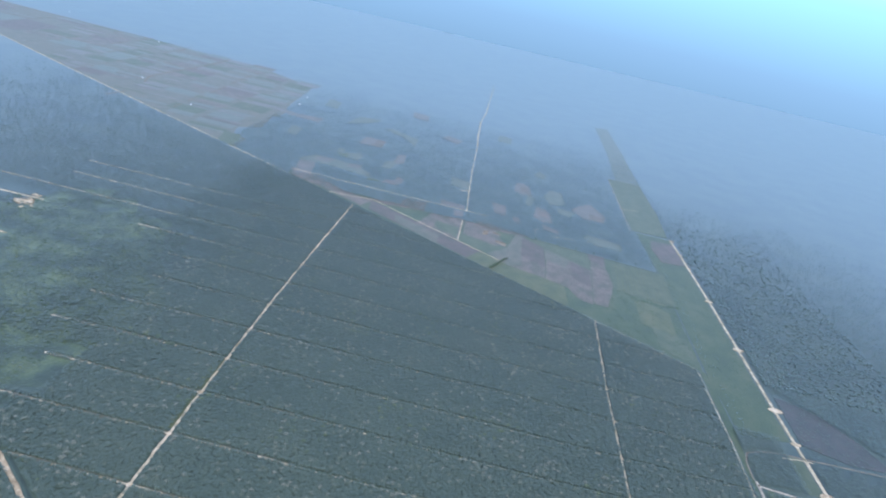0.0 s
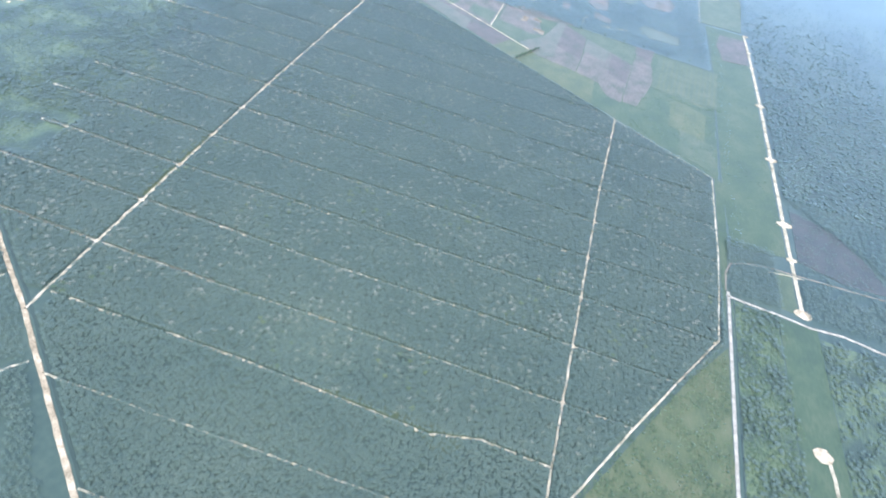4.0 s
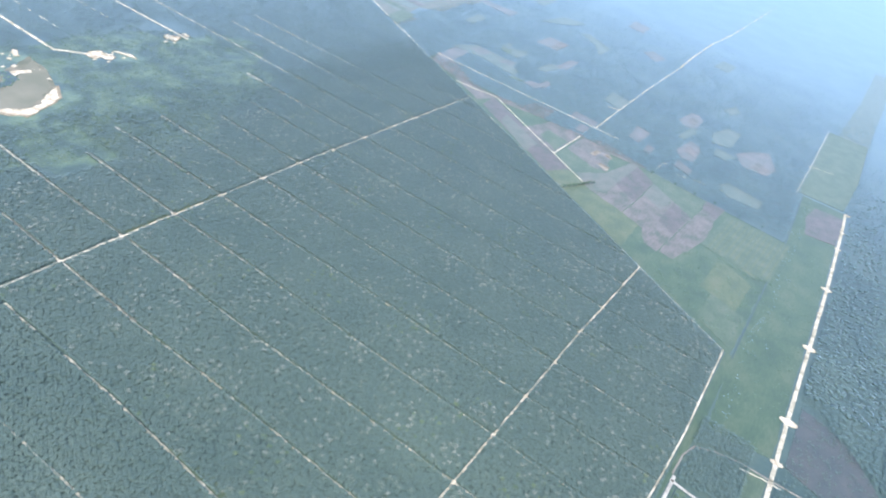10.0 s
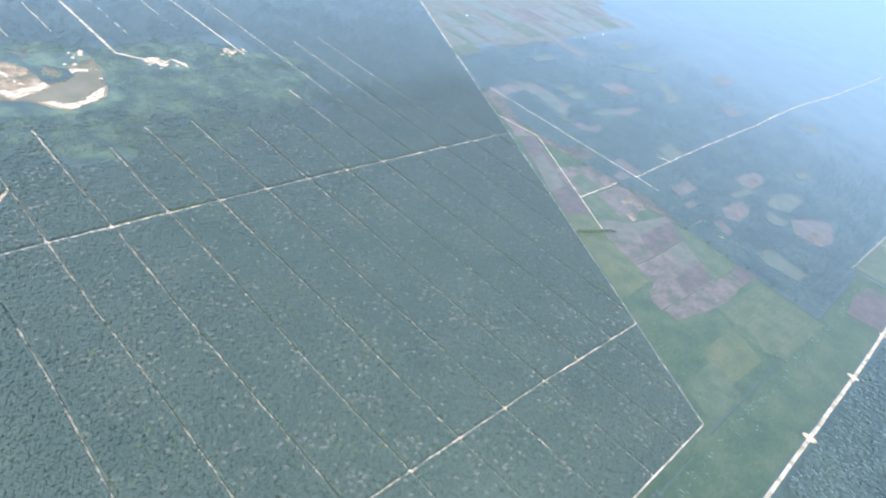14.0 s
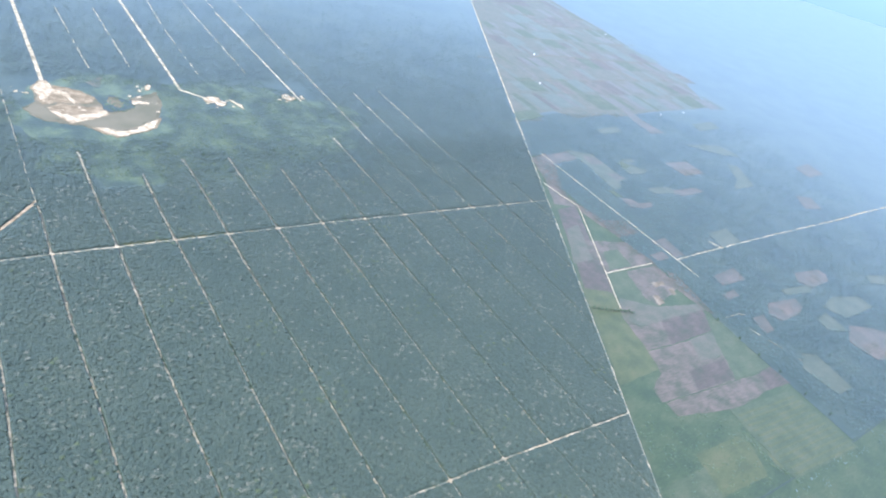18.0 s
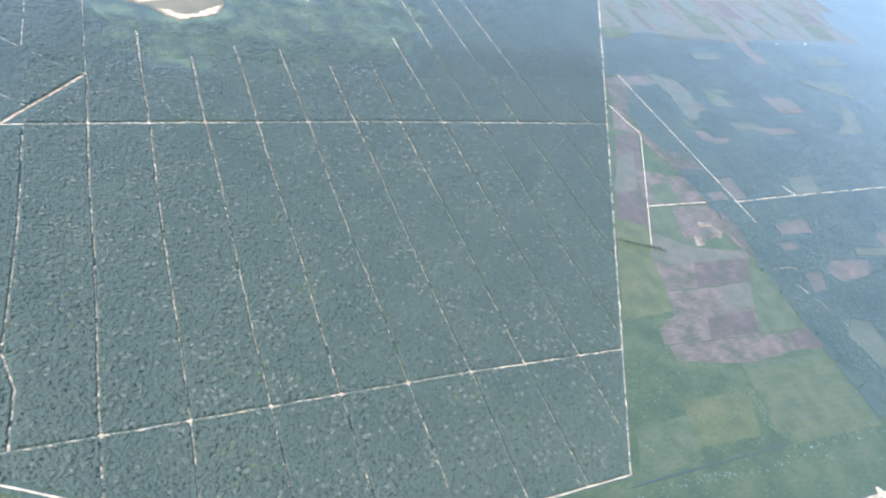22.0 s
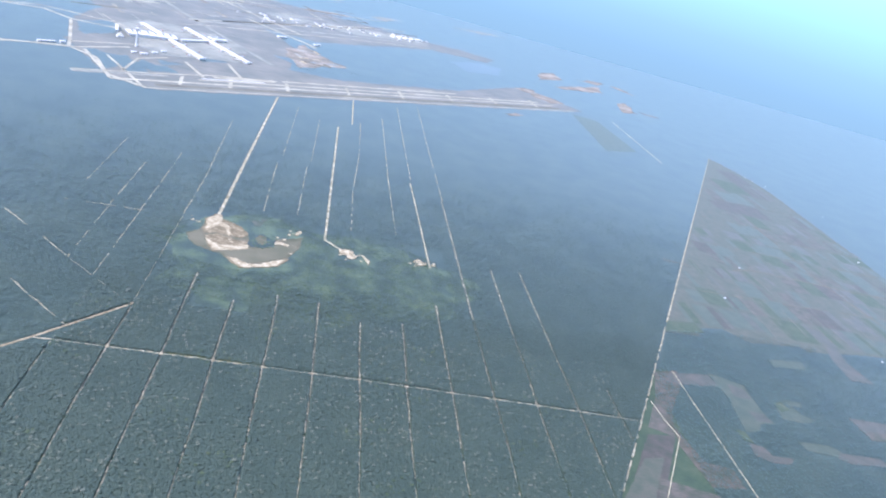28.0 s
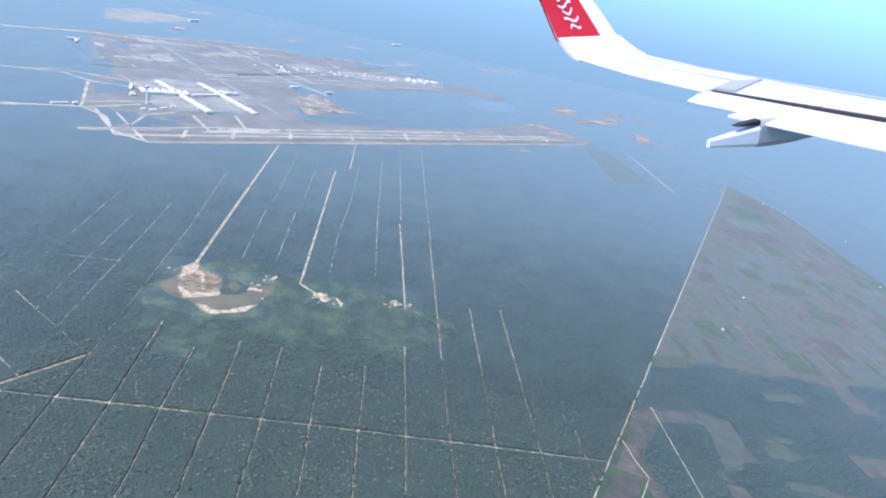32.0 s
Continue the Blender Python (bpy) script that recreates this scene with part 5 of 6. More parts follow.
bare_patch([(-646, 1834), (-660, 1960), (-614, 2098), (-536, 1990), (-440, 1858), (-520, 1800), (-587, 1685)], "bare orange building site beside the runway")
bare_patch([(-700, 3050), (-660, 3110), (-456, 3240), (-440, 3200), (-560, 3110)], "long bare orange embankment")
bare_patch([(567, 2854), (681, 2988), (716, 2838), (541, 2674)], "bare orange quarry")
bare_patch([(579, 2572), (919, 2881), (894, 2723), (635, 2554)], "bare orange quarry")
bare_patch([(813, 2982), (1021, 3086), (938, 2940)], "bare orange quarry")
bare_patch([(1050, 3040), (1085, 3064), (1161, 2894), (1120, 2890)], "bare sandy clearing")
bare_patch([(899, 2503), (982, 2589), (936, 2350), (851, 2302)], "bare sandy clearing")
bare_patch([(979, 2430), (1065, 2410), (1060, 2380), (985, 2395)], "bare sandy clearing")
bare_patch([(315, 2286), (400, 2330), (520, 2180), (430, 2120)], "bare sandy ground at the runway end")
bare_patch([(-1490, 3140), (-1410, 3220), (-1380, 3180), (-1450, 3110)], "bare orange clearing")
bare_patch([(150, 1730), (220, 1780), (240, 1750), (170, 1705)], "bare sandy clearing at the runway fence")
rng = random.Random(31)
for k in range(34):
    x, y = rng.uniform(-650, -450), rng.uniform(1730, 2080)
    if abs((x + 555) / 95) + abs((y - 1900) / 190) < 1:
        ln, wd, a = rng.uniform(14, 60), rng.uniform(6, 18), RA if rng.random() < 0.6 else 120
        c, w = math.cos(radians(a)), math.sin(radians(a))
        patch("bare_ground", [(x + u * c - v * w, y + u * w + v * c) for u, v in ((-ln / 2, -wd / 2), (ln / 2, -wd / 2), (ln / 2, wd / 2), (-ln / 2, wd / 2))], rng.choice((M_SAND, M_DULLSAND, M_GROUND, M_STAND, M_AIRGRASS)), 0.42 + 0.003 * k,
              "mottled patch of the building site", "bare ground", ragged=5, step=5)
# pale grey-green ground, not open water
patch("pond", [(44, 2559), (210, 2718), (333, 2715), (278, 2486), (110, 2390)], M_DULLFIELD, 0.2, "pale grey-green field beside the airport", "water", ragged=8, step=30)
patch("field", [(501, 2000), (607, 1971), (633, 1582), (483, 1500)], M_CLEARGREEN, 0.2, "long pale grass strip in line with the runway", "field", ragged=4, step=20)

def airport_road(pts, w):
    """A pale road of the airport."""
    road("road", pts, w, M_APRON, 0.4, label="pale airport road", rag=0.15)


airport_road([(698, 2031), (698, 1500)], 3)
airport_road([(-1361, 1208), (-1190, 1305), (-1207, 1367), (-1294, 1625)], 9)
airport_road([(-1577, 1630), (-1400, 1700), (-1294, 1640), (-1140, 1660)], 9)
airport_road([(-1103, 1256), (-1020, 1093), (-968, 1100)], 8)
airport_road([(-1090, 1305), (-938, 1078)], 7)
airport_road([(-1016, 1182), (-1020, 1340), (-960, 1420)], 7)
airport_road([(-907, 1418), (-830, 1288)], 9)
airport_road([(-800, 1508), (-735, 1359)], 9)
airport_road([(-1207, 1367), (-1086, 1480), (-1010, 1540)], 8)
airport_road([(-1183, 1305), (-1103, 1256)], 8)
airport_road([(-1932, 2340), (-1706, 2545), (-1466, 2618), (-1200, 2760)], 16)
airport_road([(-1114, 1100), (-940, 1225), (-806, 1340), (-642, 1430)], 7)
airport_road([(-868, 2397), (-600, 2150), (-560, 2100)], 12)
airport_road([(-1150, 2850), (-820, 2500), (-640, 2320)], 12)


rng = random.Random(21)
for k in range(46):
    u, v = rng.uniform(80, 1700), rng.uniform(880, 1700)
    if v < 900 + 0.35 * u * 0.8 - 80 and u > 700:
        v += 260
    ln, wd = rng.uniform(60, 260), rng.uniform(6, 22)
    if rng.random() < 0.3:
        ln, wd = wd, ln * 0.7
    strip("works_strip", u, u + ln, v, v + wd, rng.choice((M_APRON, M_TAN2, M_RUNWAY, M_EARTH, M_APRON)), 0.36 + 0.003 * k, "pale strip of works ground at the airport", "bare ground")
for k in range(26):
    u, v = rng.uniform(-40, 1700), rng.uniform(8, 175)
    strip("verge_strip", u, u + rng.uniform(60, 220), v, v + rng.uniform(3, 9), rng.choice((M_TAN2, M_APRON, M_AIRGRASS)), 0.13 + 0.002 * k, "pale worn verge beside the runway", "bare ground")


for k in range(90):
    u, v = rng.uniform(60, 900), rng.uniform(230, 1500)
    a = RD if rng.random() < 0.5 else Vector((-0.63, 0.77)) if rng.random() < 0.6 else RN
    p, ln = Vector(apt(u, v)), rng.uniform(20, 130)
    if v < 330 or (u > 520 and v < 900):
        continue
    road("works_strip", [tuple(p), tuple(p + a * ln)], rng.uniform(1.5, 6), rng.choice((M_APRON, M_APRON, M_STAND, M_TAN2, M_SAND)), 0.34 + 0.002 * k, label="thin pale service road of the airport", rag=0.5, category="road")


def pier_building(name, a, b, width, height, label, bays, roof=M_ROOF, wide=None):
    """A long terminal pier: walls, glazing band, overhanging curved roof and gate boxes."""
    a, b = Vector((*a, 0)), Vector((*b, 0))
    d = b - a
    n = d.length
    top = tagged(new(name), label, "terminal building", "airport buildings")
    top.matrix_basis = pose(a.x, a.y, 0, 0, 0, math.degrees(math.atan2(d.y, d.x)))
    w = width / 2
    bm = bmesh.new()
    box(bm, 0, n, -w, w, 0, height)
    part("wall", bm, M_WALL, top)
    bm = bmesh.new()
    for s in (-1, 1):
        box(bm, 2, n - 2, min(s * w, s * (w + 0.3)), max(s * w, s * (w + 0.3)), height * 0.5, height * 0.72)
    part("glazing", bm, M_GLASS, top, "dark glass band")
    bm = bmesh.new()
    prof = [(-w - 2, height + 0.2), (-w * 0.5, height + 1.5), (0, height + 2.0), (w * 0.5, height + 1.5), (w + 2, height + 0.2), (w + 2, height), (-w - 2, height)]
    loft(bm, [[(x, y, z) for y, z in prof] for x in (-2, n + 2)])
    part("roof", bm, roof, top, "white curved metal roof" if roof is M_ROOF else "grey metal roof")
    for k in range(bays):
        x = n * (k + 0.6) / bays
        s = 1 if k % 2 else -1
        bm = bmesh.new()
        box(bm, x - 2, x + 2, min(s * w, s * (w + 9)), max(s * w, s * (w + 9)), height * 0.35, height * 0.7)
        part("boarding_bridge", bm, M_ROOF, top)
    return top


def terminal_hall(name, a, b, width, height, label):
    """The main hall: stepped block with a large swept roof, columns and skylights."""
    a, b = Vector((*a, 0)), Vector((*b, 0))
    d = b - a
    n = d.length
    top = tagged(new(name), label, "terminal building", "airport buildings")
    top.matrix_basis = pose(a.x, a.y, 0, 0, 0, math.degrees(math.atan2(d.y, d.x)))
    w = width / 2
    bm = bmesh.new()
    box(bm, 0, n, -w, w, 0, height)
    part("wall", bm, M_WALL, top)
    bm = bmesh.new()
    loft(bm, [[(x, -w - 4, height + h), (x, 0, height + h + 3), (x, w + 4, height + h), (x, w + 4, height + h - 1), (x, -w - 4, height + h - 1)] for x, h in ((-5, 1.5), (n * 0.35, 3), (n + 5, 1.2))])
    part("roof", bm, M_ROOF, top, "large white swept roof")
    for k in range(6):
        x = n * (k + 0.5) / 6
        bm = bmesh.new()
        box(bm, x - 2.5, x + 2.5, -w * 0.6, w * 0.6, height + 4.6, height + 6.0, 0.8)
        part("skylight", bm, M_GLASS, top, "dark rooflight strip")
    bm = bmesh.new()
    box(bm, -0.3, 0, -w + 2, w - 2, height * 0.2, height * 0.85)
    part("glazing", bm, M_GLASS, top, "dark glass front")
    return top


pier_building("terminal_pier", (-1128, 1798), (-874, 1487), 19, 5, "long white terminal pier with boarding bridges", 12)
terminal_hall("terminal_hall", (-1122, 1610), (-1000, 1678), 46, 7, "large white airport terminal hall")
pier_building("sky_bridge", (-978, 1676), (-890, 1772), 10, 6, "slender white enclosed bridge between terminals", 0)
pier_building("satellite_pier", (-1006, 1884), (-748, 1572), 17, 5, "long white satellite pier with boarding bridges", 16)
terminal_hall("satellite_hall", (-905, 1790), (-868, 1818), 30, 7, "white hall in the middle of the satellite pier")


def shed(name, x, y, ln, wd, h, rz, label, roof=M_ROOF, category="building"):
    """A low building with pitched roof, door and window band."""
    top = tagged(new(name), label, category, "airport buildings")
    top.matrix_basis = pose(x, y, 0, 0, 0, rz)
    a, b = ln / 2, wd / 2
    bm = bmesh.new()
    box(bm, -a, a, -b, b, 0, h)
    part("wall", bm, M_WALL, top)
    bm = bmesh.new()
    loft(bm, [[(s, -b - 0.6, h), (s, -b - 0.6, h + 0.4), (s, 0, h + 0.4 + wd * 0.14), (s, b + 0.6, h + 0.4), (s, b + 0.6, h)] for s in (-a - 0.6, a + 0.6)])
    part("roof", bm, roof, top, "white sheet roof" if roof is M_ROOF else "grey sheet roof")
    bm = bmesh.new()
    box(bm, -a * 0.85, a * 0.85, -b - 0.15, -b, h * 0.5, h * 0.8)
    part("window_band", bm, M_GLASS, top)
    bm = bmesh.new()
    box(bm, a, a + 0.2, -b * 0.4, b * 0.4, 0, h * 0.7)
    part("door", bm, M_ROOF2, top)
    return top



def airport_shed(x, y, ln, wd, h, rz, lab):
    """A low building of the airport."""
    shed("airport_building", x, y, ln * 0.75, wd * 0.75, h * 0.6, rz, lab)


airport_shed(-1243, 1300, 60, 10, 7, 42, "long white building beside the airport road")
airport_shed(-1212, 1326, 16, 14, 9, 42, "square white building beside the airport road")
airport_shed(-1165, 1640, 10, 95, 9, 16, "long white car park building")
airport_shed(-1128, 1545, 22, 18, 8, 34, "small white airport building")
airport_shed(-1136, 1570, 14, 12, 7, 34, "small white airport building")
airport_shed(-1020, 1400, 26, 14, 6, 34, "white service building beside the stand")
airport_shed(-1000, 1440, 18, 12, 6, 34, "white service building beside the stand")
airport_shed(-1045, 1392, 18, 12, 6, 34, "white service building beside the stand")
airport_shed(-985, 1478, 18, 12, 6, 34, "white service building beside the stand")
airport_shed(-1629, 2330, 60, 14, 8, 10, "long white building north of the airport")
airport_shed(-1519, 2305, 46, 12, 8, 10, "long white building north of the airport")
airport_shed(-1500, 2270, 40, 12, 8, 10, "long white building north of the airport")
airport_shed(-1600, 2290, 14, 40, 8, 10, "white building north of the airport")
airport_shed(-1480, 3600, 90, 22, 14, 60, "tall white building beyond the airport")
airport_shed(-1440, 3180, 50, 18, 9, 30, "low building with bright roof")
airport_shed(-270, 4400, 70, 24, 12, 20, "far white building in the haze")
airport_shed(-700, 2150, 46, 18, 8, 34, "white hangar near the building site")
airport_shed(-560, 2160, 36, 14, 8, 34, "white hangar near the building site")
rng = random.Random(12)
for k in range(46):
    q = rng.random()
    x, y = -868 + 860 * q + rng.uniform(-60, 60), 2480 + 480 * q + rng.uniform(-90, 110)
    shed("airport_building", x, y, rng.uniform(8, 28), rng.uniform(5, 10), rng.uniform(2.5, 4.5), RA + rng.choice((0, 90)), "white building of the far airport terminal", M_ROOF if rng.random() < 0.75 else M_ROOF2)
for k in range(5):
    shed("airport_building", -215 + 34 * k, 2870 + 22 * k, 14, 32, 5, RA, "white hangar of a row at the far apron")
for x, y in ((1074, 1570), (1090, 1540), (1120, 1500), (742, 300), (640, 290), (380, 455), (520, 640), (1030, 860), (1190, 1250)):
    s = shed("farmhouse", x, y, rng.uniform(2.8, 4.2), rng.uniform(2.2, 2.8), 1.6, rng.uniform(0, 90), "small white farm building beside the fields", category="house")
    tagged(s, group="farm buildings")


def control_tower(x, y):
    top = tagged(new("control_tower"), "tall slender white airport control tower", "control tower")
    top.matrix_basis = pose(x, y, 0)
    n = 10
    ring = lambda r, z: [(r * math.cos(2 * math.pi * k / n), r * math.sin(2 * math.pi * k / n), z) for k in range(n)]
    bm = bmesh.new()
    loft(bm, [ring(4.5, 0), ring(3.0, 8), ring(2.6, 44)])
    part("shaft", bm, M_WALL, top)
    bm = bmesh.new()
    loft(bm, [ring(2.8, 44), ring(5.6, 48), ring(5.6, 49)])
    part("gallery", bm, M_ROOF, top)
    bm = bmesh.new()
    loft(bm, [ring(4.6, 49), ring(5.2, 53)])
    part("cab_window", bm, M_GLASS, top, "dark glazed cab")
    bm = bmesh.new()
    loft(bm, [ring(5.8, 53), ring(5.0, 54.5), ring(0.6, 56)])
    part("roof", bm, M_ROOF, top)


control_tower(-1060, 1470)


def airliner():
    """A parked jet airliner, nose towards +x."""
    top = tagged(new("airliner"), "white parked jet airliner on the apron", "aircraft", "parked airliners")
    n = 8
    ring = lambda x, r, z=2.0: [(x, r * math.cos(2 * math.pi * k / n), z + r * math.sin(2 * math.pi * k / n)) for k in range(n)]
    bm = bmesh.new()
    loft(bm, [ring(8.6, 0.15, 1.8), ring(7.6, 0.7), ring(6.2, 0.95), ring(-4.5, 0.95), ring(-8.4, 0.2, 2.5)])
    part("fuselage", bm, M_PLANE, top)
    for s in (-1, 1):
        bm = bmesh.new()
        loft(bm, [[(2.2, s * 0.8, 1.5), (-1.2, s * 0.8, 1.5), (-1.2, s * 0.8, 1.75), (2.2, s * 0.8, 1.8)], [(-1.6, s * 7.8, 2.1), (-2.4, s * 7.8, 2.1), (-2.4, s * 7.8, 2.2), (-1.6, s * 7.8, 2.22)]])
        part("wing", bm, M_PLANE2, top, "grey swept wing")
        bm = bmesh.new()
        loft(bm, [[(x, s * 2.6 + r * math.cos(k * math.pi / 3), 0.95 + r * math.sin(k * math.pi / 3)) for k in range(6)] for x, r in ((2.0, 0.5), (0.2, 0.48), (-0.4, 0.3))])
        part("engine", bm, M_PLANE, top)
        bm = bmesh.new()
        loft(bm, [[(-6.6, s * 0.3, 2.6), (-8.2, s * 0.3, 2.6), (-8.2, s * 0.3, 2.7), (-6.6, s * 0.3, 2.75)], [(-8.0, s * 2.8, 2.8), (-8.8, s * 2.8, 2.8), (-8.8, s * 2.8, 2.86), (-8.0, s * 2.8, 2.88)]])
        part("tailplane", bm, M_PLANE2, top)
    bm = bmesh.new()
    loft(bm, [[(-5.8, -0.08, 2.8), (-8.2, -0.08, 2.8), (-8.2, 0.08, 2.8), (-5.8, 0.08, 2.8)], [(-8.0, -0.05, 5.6), (-9.0, -0.05, 5.6), (-9.0, 0.05, 5.6), (-8.0, 0.05, 5.6)]])
    part("fin", bm, M_RED, top, "red tail fin")
    for x, y in ((6.0, 0), (-0.6, 1.5), (-0.6, -1.5)):
        bm = bmesh.new()
        box(bm, x - 0.3, x + 0.3, y - 0.15, y + 0.15, 0.0, 1.2)
        part("landing_gear", bm, M_BLACK, top)
    return top


jet = airliner()
spots = []
for (a, b), off in ((((-1006, 1884), (-748, 1572)), 24), (((-1128, 1798), (-874, 1487)), 25)):
    a, b = Vector(a), Vector(b)
    d = (b - a).normalized()
    n = Vector((-d.y, d.x))
    for k in range(9):
        s = 1 if k % 2 else -1
        p = a.lerp(b, (k + 0.7) / 9.6) + n * s * off
        spots.append((p.x, p.y, math.degrees(math.atan2(-s * n.y, -s * n.x))))
jet.matrix_basis = pose(spots[0][0], spots[0][1], 0.31, 0, 0, spots[0][2])
for x, y, a in spots[1:]:
    copy_thing(jet, pose(x, y, 0.31, 0, 0, a))

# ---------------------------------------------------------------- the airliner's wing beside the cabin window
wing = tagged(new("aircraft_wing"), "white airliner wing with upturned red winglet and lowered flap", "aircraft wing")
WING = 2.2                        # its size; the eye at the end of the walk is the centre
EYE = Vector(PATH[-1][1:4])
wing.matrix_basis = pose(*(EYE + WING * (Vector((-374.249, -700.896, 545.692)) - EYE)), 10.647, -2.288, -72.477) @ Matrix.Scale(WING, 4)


def lead(x):
    return 1.45 + 0.17 * x


def slot(x):
    return 0.93 + 0.348 * x if x > -1.82 else 0.30 + 0.10 * (x + 1.82)


def slab(bm, sections):
    """A tapered panel; each section: x, aft y, fore y, z at aft, z at fore, thickness aft, thickness fore."""
    loft(bm, [[(x, ya, za), (x, (ya + yf) / 2, (za + zf) / 2 + 0.012), (x, yf, zf), (x, yf + 0.02, zf - tf * 0.5), (x, yf, zf - tf), (x, ya, za - ta)]
              for x, ya, yf, za, zf, ta, tf in sections])


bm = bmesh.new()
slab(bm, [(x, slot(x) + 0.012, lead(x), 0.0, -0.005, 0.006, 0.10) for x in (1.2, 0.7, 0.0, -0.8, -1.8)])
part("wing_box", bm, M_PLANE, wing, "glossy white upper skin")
bm = bmesh.new()
slab(bm, [(x, lead(x) + 0.006, lead(x) + 0.09, -0.006, -0.05, 0.05, 0.03) for x in (1.2, 0.0, -1.8, -3.45)])
part("slat", bm, M_PLANE2, wing, "pale grey leading edge slat")
bm = bmesh.new()
slab(bm, [(-1.815, 0.52, lead(-1.82), 0.0, -0.005, 0.04, 0.08), (-2.65, 0.42, lead(-2.7), 0.012, 0.008, 0.03, 0.06), (-3.41, 0.30, lead(-3.53), 0.05, 0.04, 0.02, 0.04)])
part("outer_wing", bm, M_PLANE, wing)
bm = bmesh.new()
slab(bm, [(-1.83, 0.222, 0.512, -0.006, -0.002, 0.01, 0.03), (-2.65, 0.10, 0.412, 0.006, 0.010, 0.01, 0.02), (-3.38, 0.005, 0.292, 0.044, 0.048, 0.008, 0.02)])
part("aileron", bm, M_PLANE, wing, "white aileron")


def flap_front(x):
    return -0.012 - 0.018 * min(1.0, max(0.0, (x + 1.8) / 1.2))


bm = bmesh.new()
slab(bm, [(x, 0.281 + 0.1 * x if x < -1.5 else 0.187 + 0.1 * (x + 1.335), slot(x) - 0.012, -0.075, flap_front(x), 0.012, 0.05) for x in (-1.295, -1.5, -1.7, -1.84)])
part("flap", bm, M_PLANE, wing, "lowered white outer flap")
bm = bmesh.new()
slab(bm, [(x, 0.303 + 0.221 * x, slot(x) - 0.012, -0.078, flap_front(x), 0.015, 0.05) for x in (1.2, 0.4, -0.3, -0.8, -1.29)])
part("flap", bm, M_PLANE, wing, "lowered white inner flap")
# black wall set into the slot; its colour paints the slot's shade
bm = bmesh.new()
slab(bm, [(x, slot(x) - 0.010, slot(x) + 0.010, -0.008, -0.008, 0.07, 0.07) for x in (1.2, 0.0, -1.0, -1.80)])
part("slot_shade", bm, M_BLACK, wing, "black wall painting the shade in the flap slot")
for x0, x1 in ((1.1, 0.35), (0.30, -0.20), (-0.22, -0.98), (-1.0, -1.6)):
    bm = bmesh.new()
    slab(bm, [(x, slot(x) + 0.006, slot(x) + 0.24, 0.010, 0.014, 0.006, 0.006) for x in (x0, x1)])
    part("spoiler", bm, M_PLANE, wing, "thin white spoiler panel")
bm = bmesh.new()
loft(bm, [[(-1.81, 0.33, z), (-2.01, 0.68, z), (-1.99, 1.02, z), (-1.65, 0.40, z)] for z in (0.006, 0.022)])
part("access_panel", bm, M_PLANE2, wing, "grey panel between flap and aileron")
for name, line in (("slat_gap", ((1.2, 1.60, 0.016), (-1.0, 1.285, 0.016), (-2.2, 0.95, 0.03), (-3.25, 0.654, 0.055))), ("aileron_gap", ((-2.065, 0.735, 0.02), (-3.12, 0.319, 0.062)))):
    bm = bmesh.new()
    loft(bm, [[(x, y - 0.008, z), (x, y + 0.008, z), (x, y + 0.008, z - 0.008), (x, y - 0.008, z - 0.008)] for x, y, z in line])
    part(name, bm, M_ROOF2, wing, "thin grey gap line")
# flap track fairing: a deep pointed canoe under the flap
# the body's grey stands in for the shade thrown by the wing
for name, rows, m, lab in (("fairing_tail", ((-0.37, -0.221, -0.167, 0.018), (-0.10, -0.240, -0.120, 0.036), (0.045, -0.252, -0.094, 0.045)), M_PLANE, "white pointed fairing tail"),
                           ("fairing_body", ((0.049, -0.253, -0.066, 0.046), (0.20, -0.255, -0.055, 0.05), (0.38, -0.248, -0.05, 0.05), (0.69, -0.215, -0.05, 0.045), (1.0, -0.13, -0.06, 0.03)), M_PLANE2, "fairing body painted grey for the wing's shade")):
    bm = bmesh.new()
    loft(bm, [[(-1.03 + w * sx, y, lo + (hi - lo) * q) for sx, q in ((-1, 0.2), (-0.5, 0.0), (0.5, 0.0), (1, 0.2), (1, 0.85), (0.6, 1.0), (-0.6, 1.0), (-1, 0.85))] for y, lo, hi, w in rows])
    part(name, bm, m, wing, lab)
# solid black wedge; the dark of the hinge gap is put into its colour
bm = bmesh.new()
loft(bm, [[(x, -0.17, -0.085), (x, 0.045, -0.094), (x, 0.045, -0.05), (x, -0.10, -0.07)] for x in (-1.06, -1.0)])
part("hinge_shade", bm, M_BLACK, wing, "black wedge painting the shade of the hinge gap")
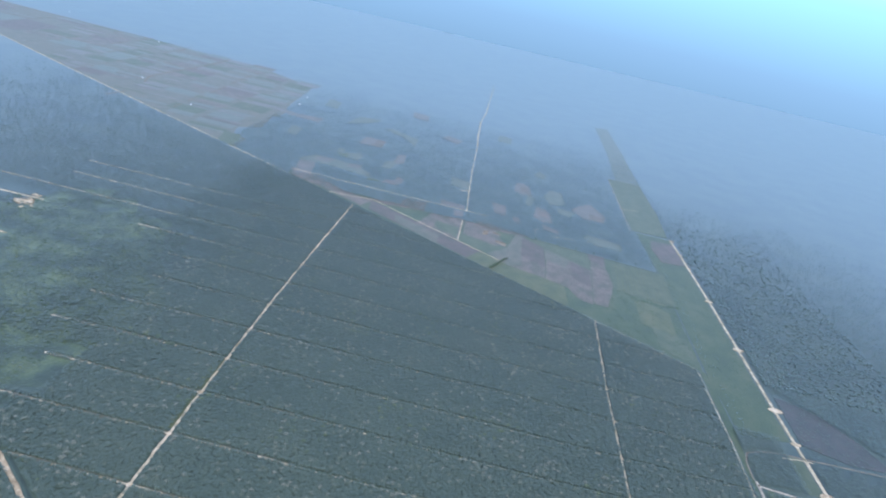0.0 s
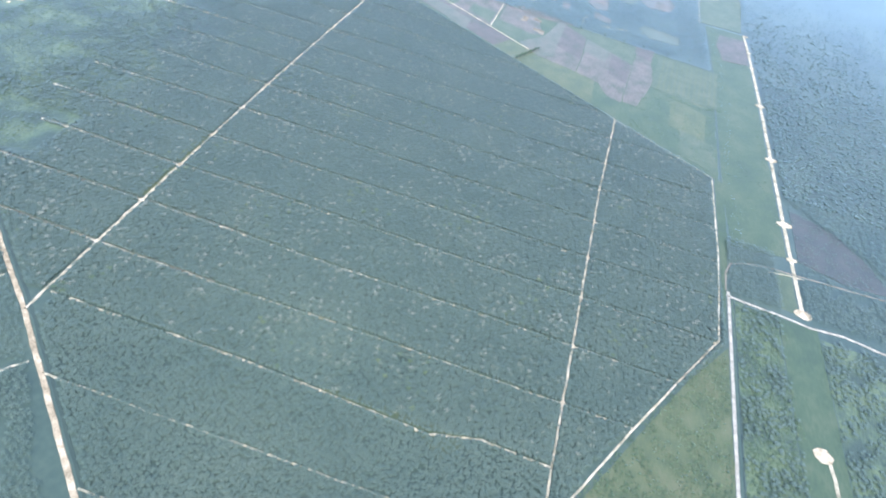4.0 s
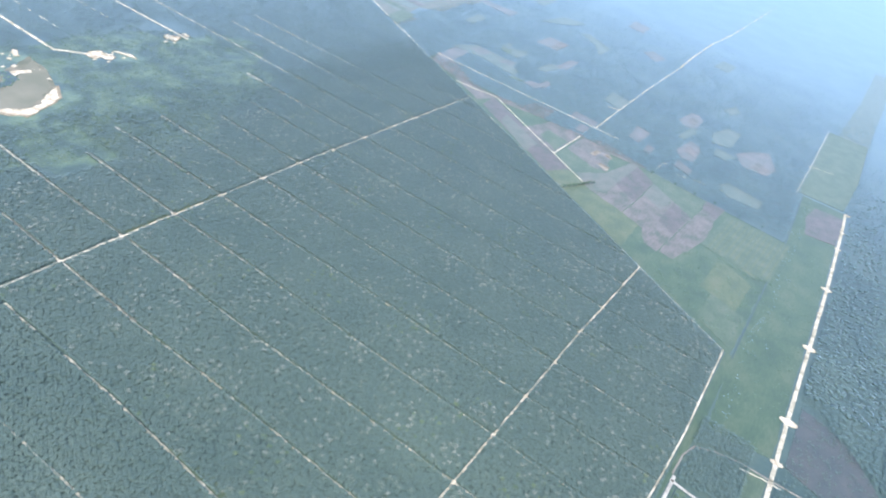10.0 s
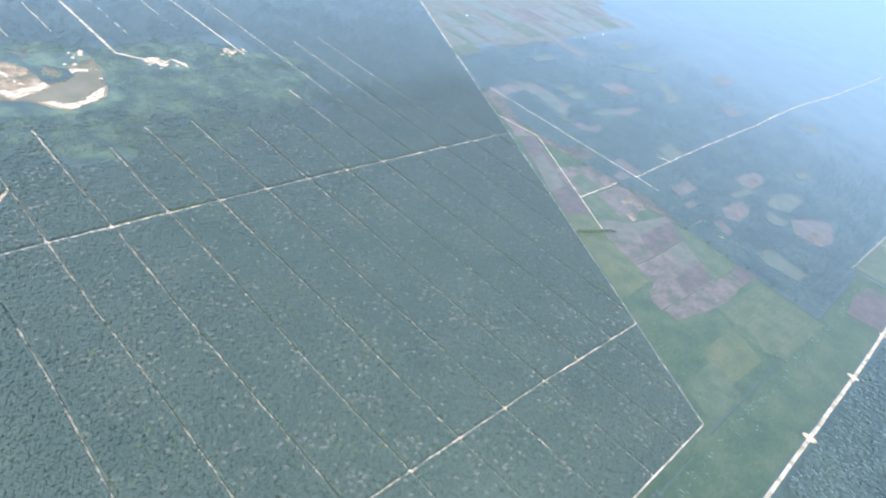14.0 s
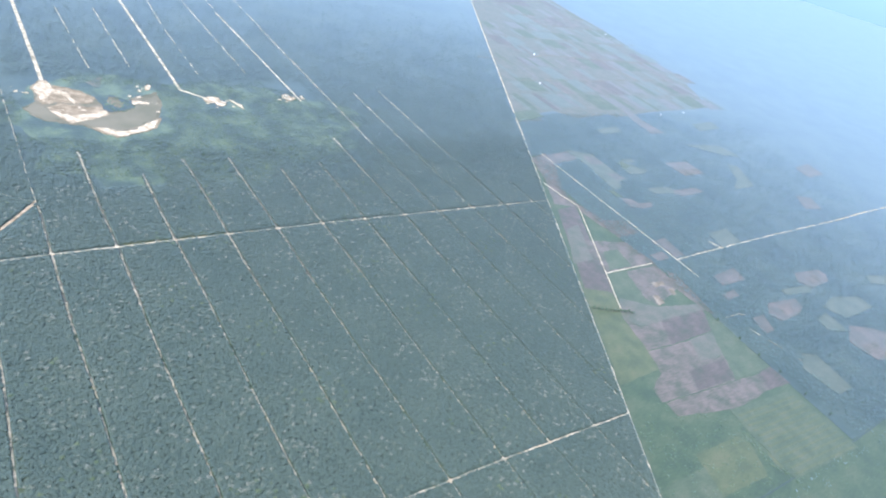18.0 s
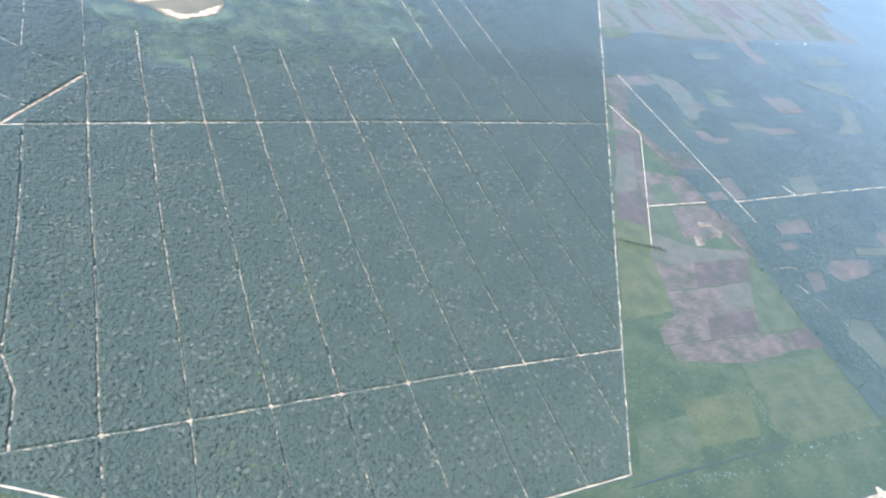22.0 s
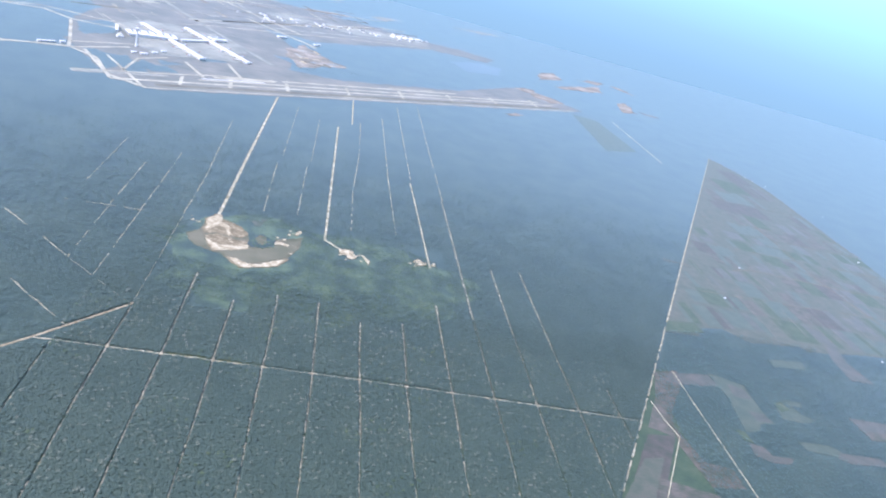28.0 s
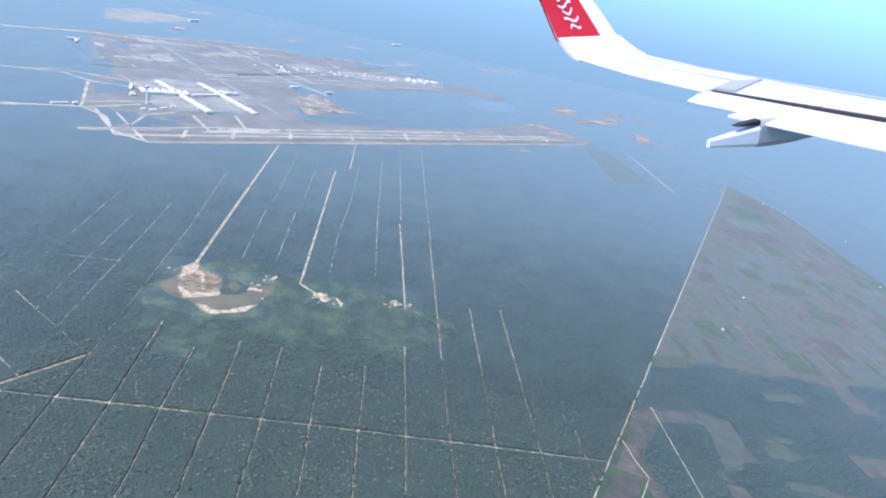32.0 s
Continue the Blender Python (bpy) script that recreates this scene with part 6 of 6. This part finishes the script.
# winglet: swept fin that curves up from the tip
fin = [(-3.505, 0.004, lead(-3.53), 0.036, 0.03), (-3.60, -0.005, 0.85, 0.052, 0.04), (-3.69, -0.02, 0.81, 0.090, 0.045), (-3.77, -0.04, 0.75, 0.148, 0.045), (-3.84, -0.06, 0.68, 0.22, 0.04)]
upper = [(-3.845, -0.065, 0.675, 0.226, 0.04), (-4.10, -0.20, 0.38, 0.70, 0.035), (-4.36, -0.36, 0.10, 1.20, 0.02)]
fin = [(r[0] + 0.12, r[1], r[2], r[3] - 0.01, r[4]) for r in fin]
upper = [(r[0] + 0.12, r[1], r[2], r[3] - 0.04, r[4]) for r in upper]


def fin_skin(bm, rows, y0=0.0, y1=1.0, lift=0.0):
    rings = []
    for x, ya, yf, z, t in rows:
        a, f = ya + (yf - ya) * y0, ya + (yf - ya) * y1
        o = Vector((0.88, 0, 0.47)) * (t * 0.5 + lift)
        rings.append([(x + o.x, a, z + o.z), (x + o.x, f, z + o.z), (x - o.x, f, z - o.z), (x - o.x, a, z - o.z)])
    loft(bm, rings)


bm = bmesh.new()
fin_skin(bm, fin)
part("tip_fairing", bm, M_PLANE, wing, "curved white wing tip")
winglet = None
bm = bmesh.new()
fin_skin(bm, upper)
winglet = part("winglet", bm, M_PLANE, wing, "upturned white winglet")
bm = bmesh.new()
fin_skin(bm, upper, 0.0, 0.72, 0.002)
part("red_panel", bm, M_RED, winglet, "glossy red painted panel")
# white script-like strokes on the red panel, each a bent band
for k in range(5):
    q = 0.12 + 0.072 * k
    c = Vector((-3.725 - 0.515 * q, -0.065 - 0.295 * q + (0.74 - 0.28 * q) * 0.38, 0.186 + 0.974 * q)) + Vector((0.88, 0, 0.47)) * 0.026
    u, w, o = Vector((-0.010, 0.06 + 0.025 * (k % 2), 0.012)), Vector((-0.014, -0.010, 0.028)), Vector((0.88, 0, 0.47)) * 0.004
    bm = bmesh.new()
    rings = []
    for s in range(5):
        mid = c + u * (s / 2 - 1) + w * (0.9 * math.sin(s * 1.4 + k))
        rings.append([mid - w * 0.42, mid + w * 0.42, mid + w * 0.42 + o, mid - w * 0.42 + o])
    loft(bm, rings)
    part("stroke", bm, M_PLANE, winglet, "white painted stroke")
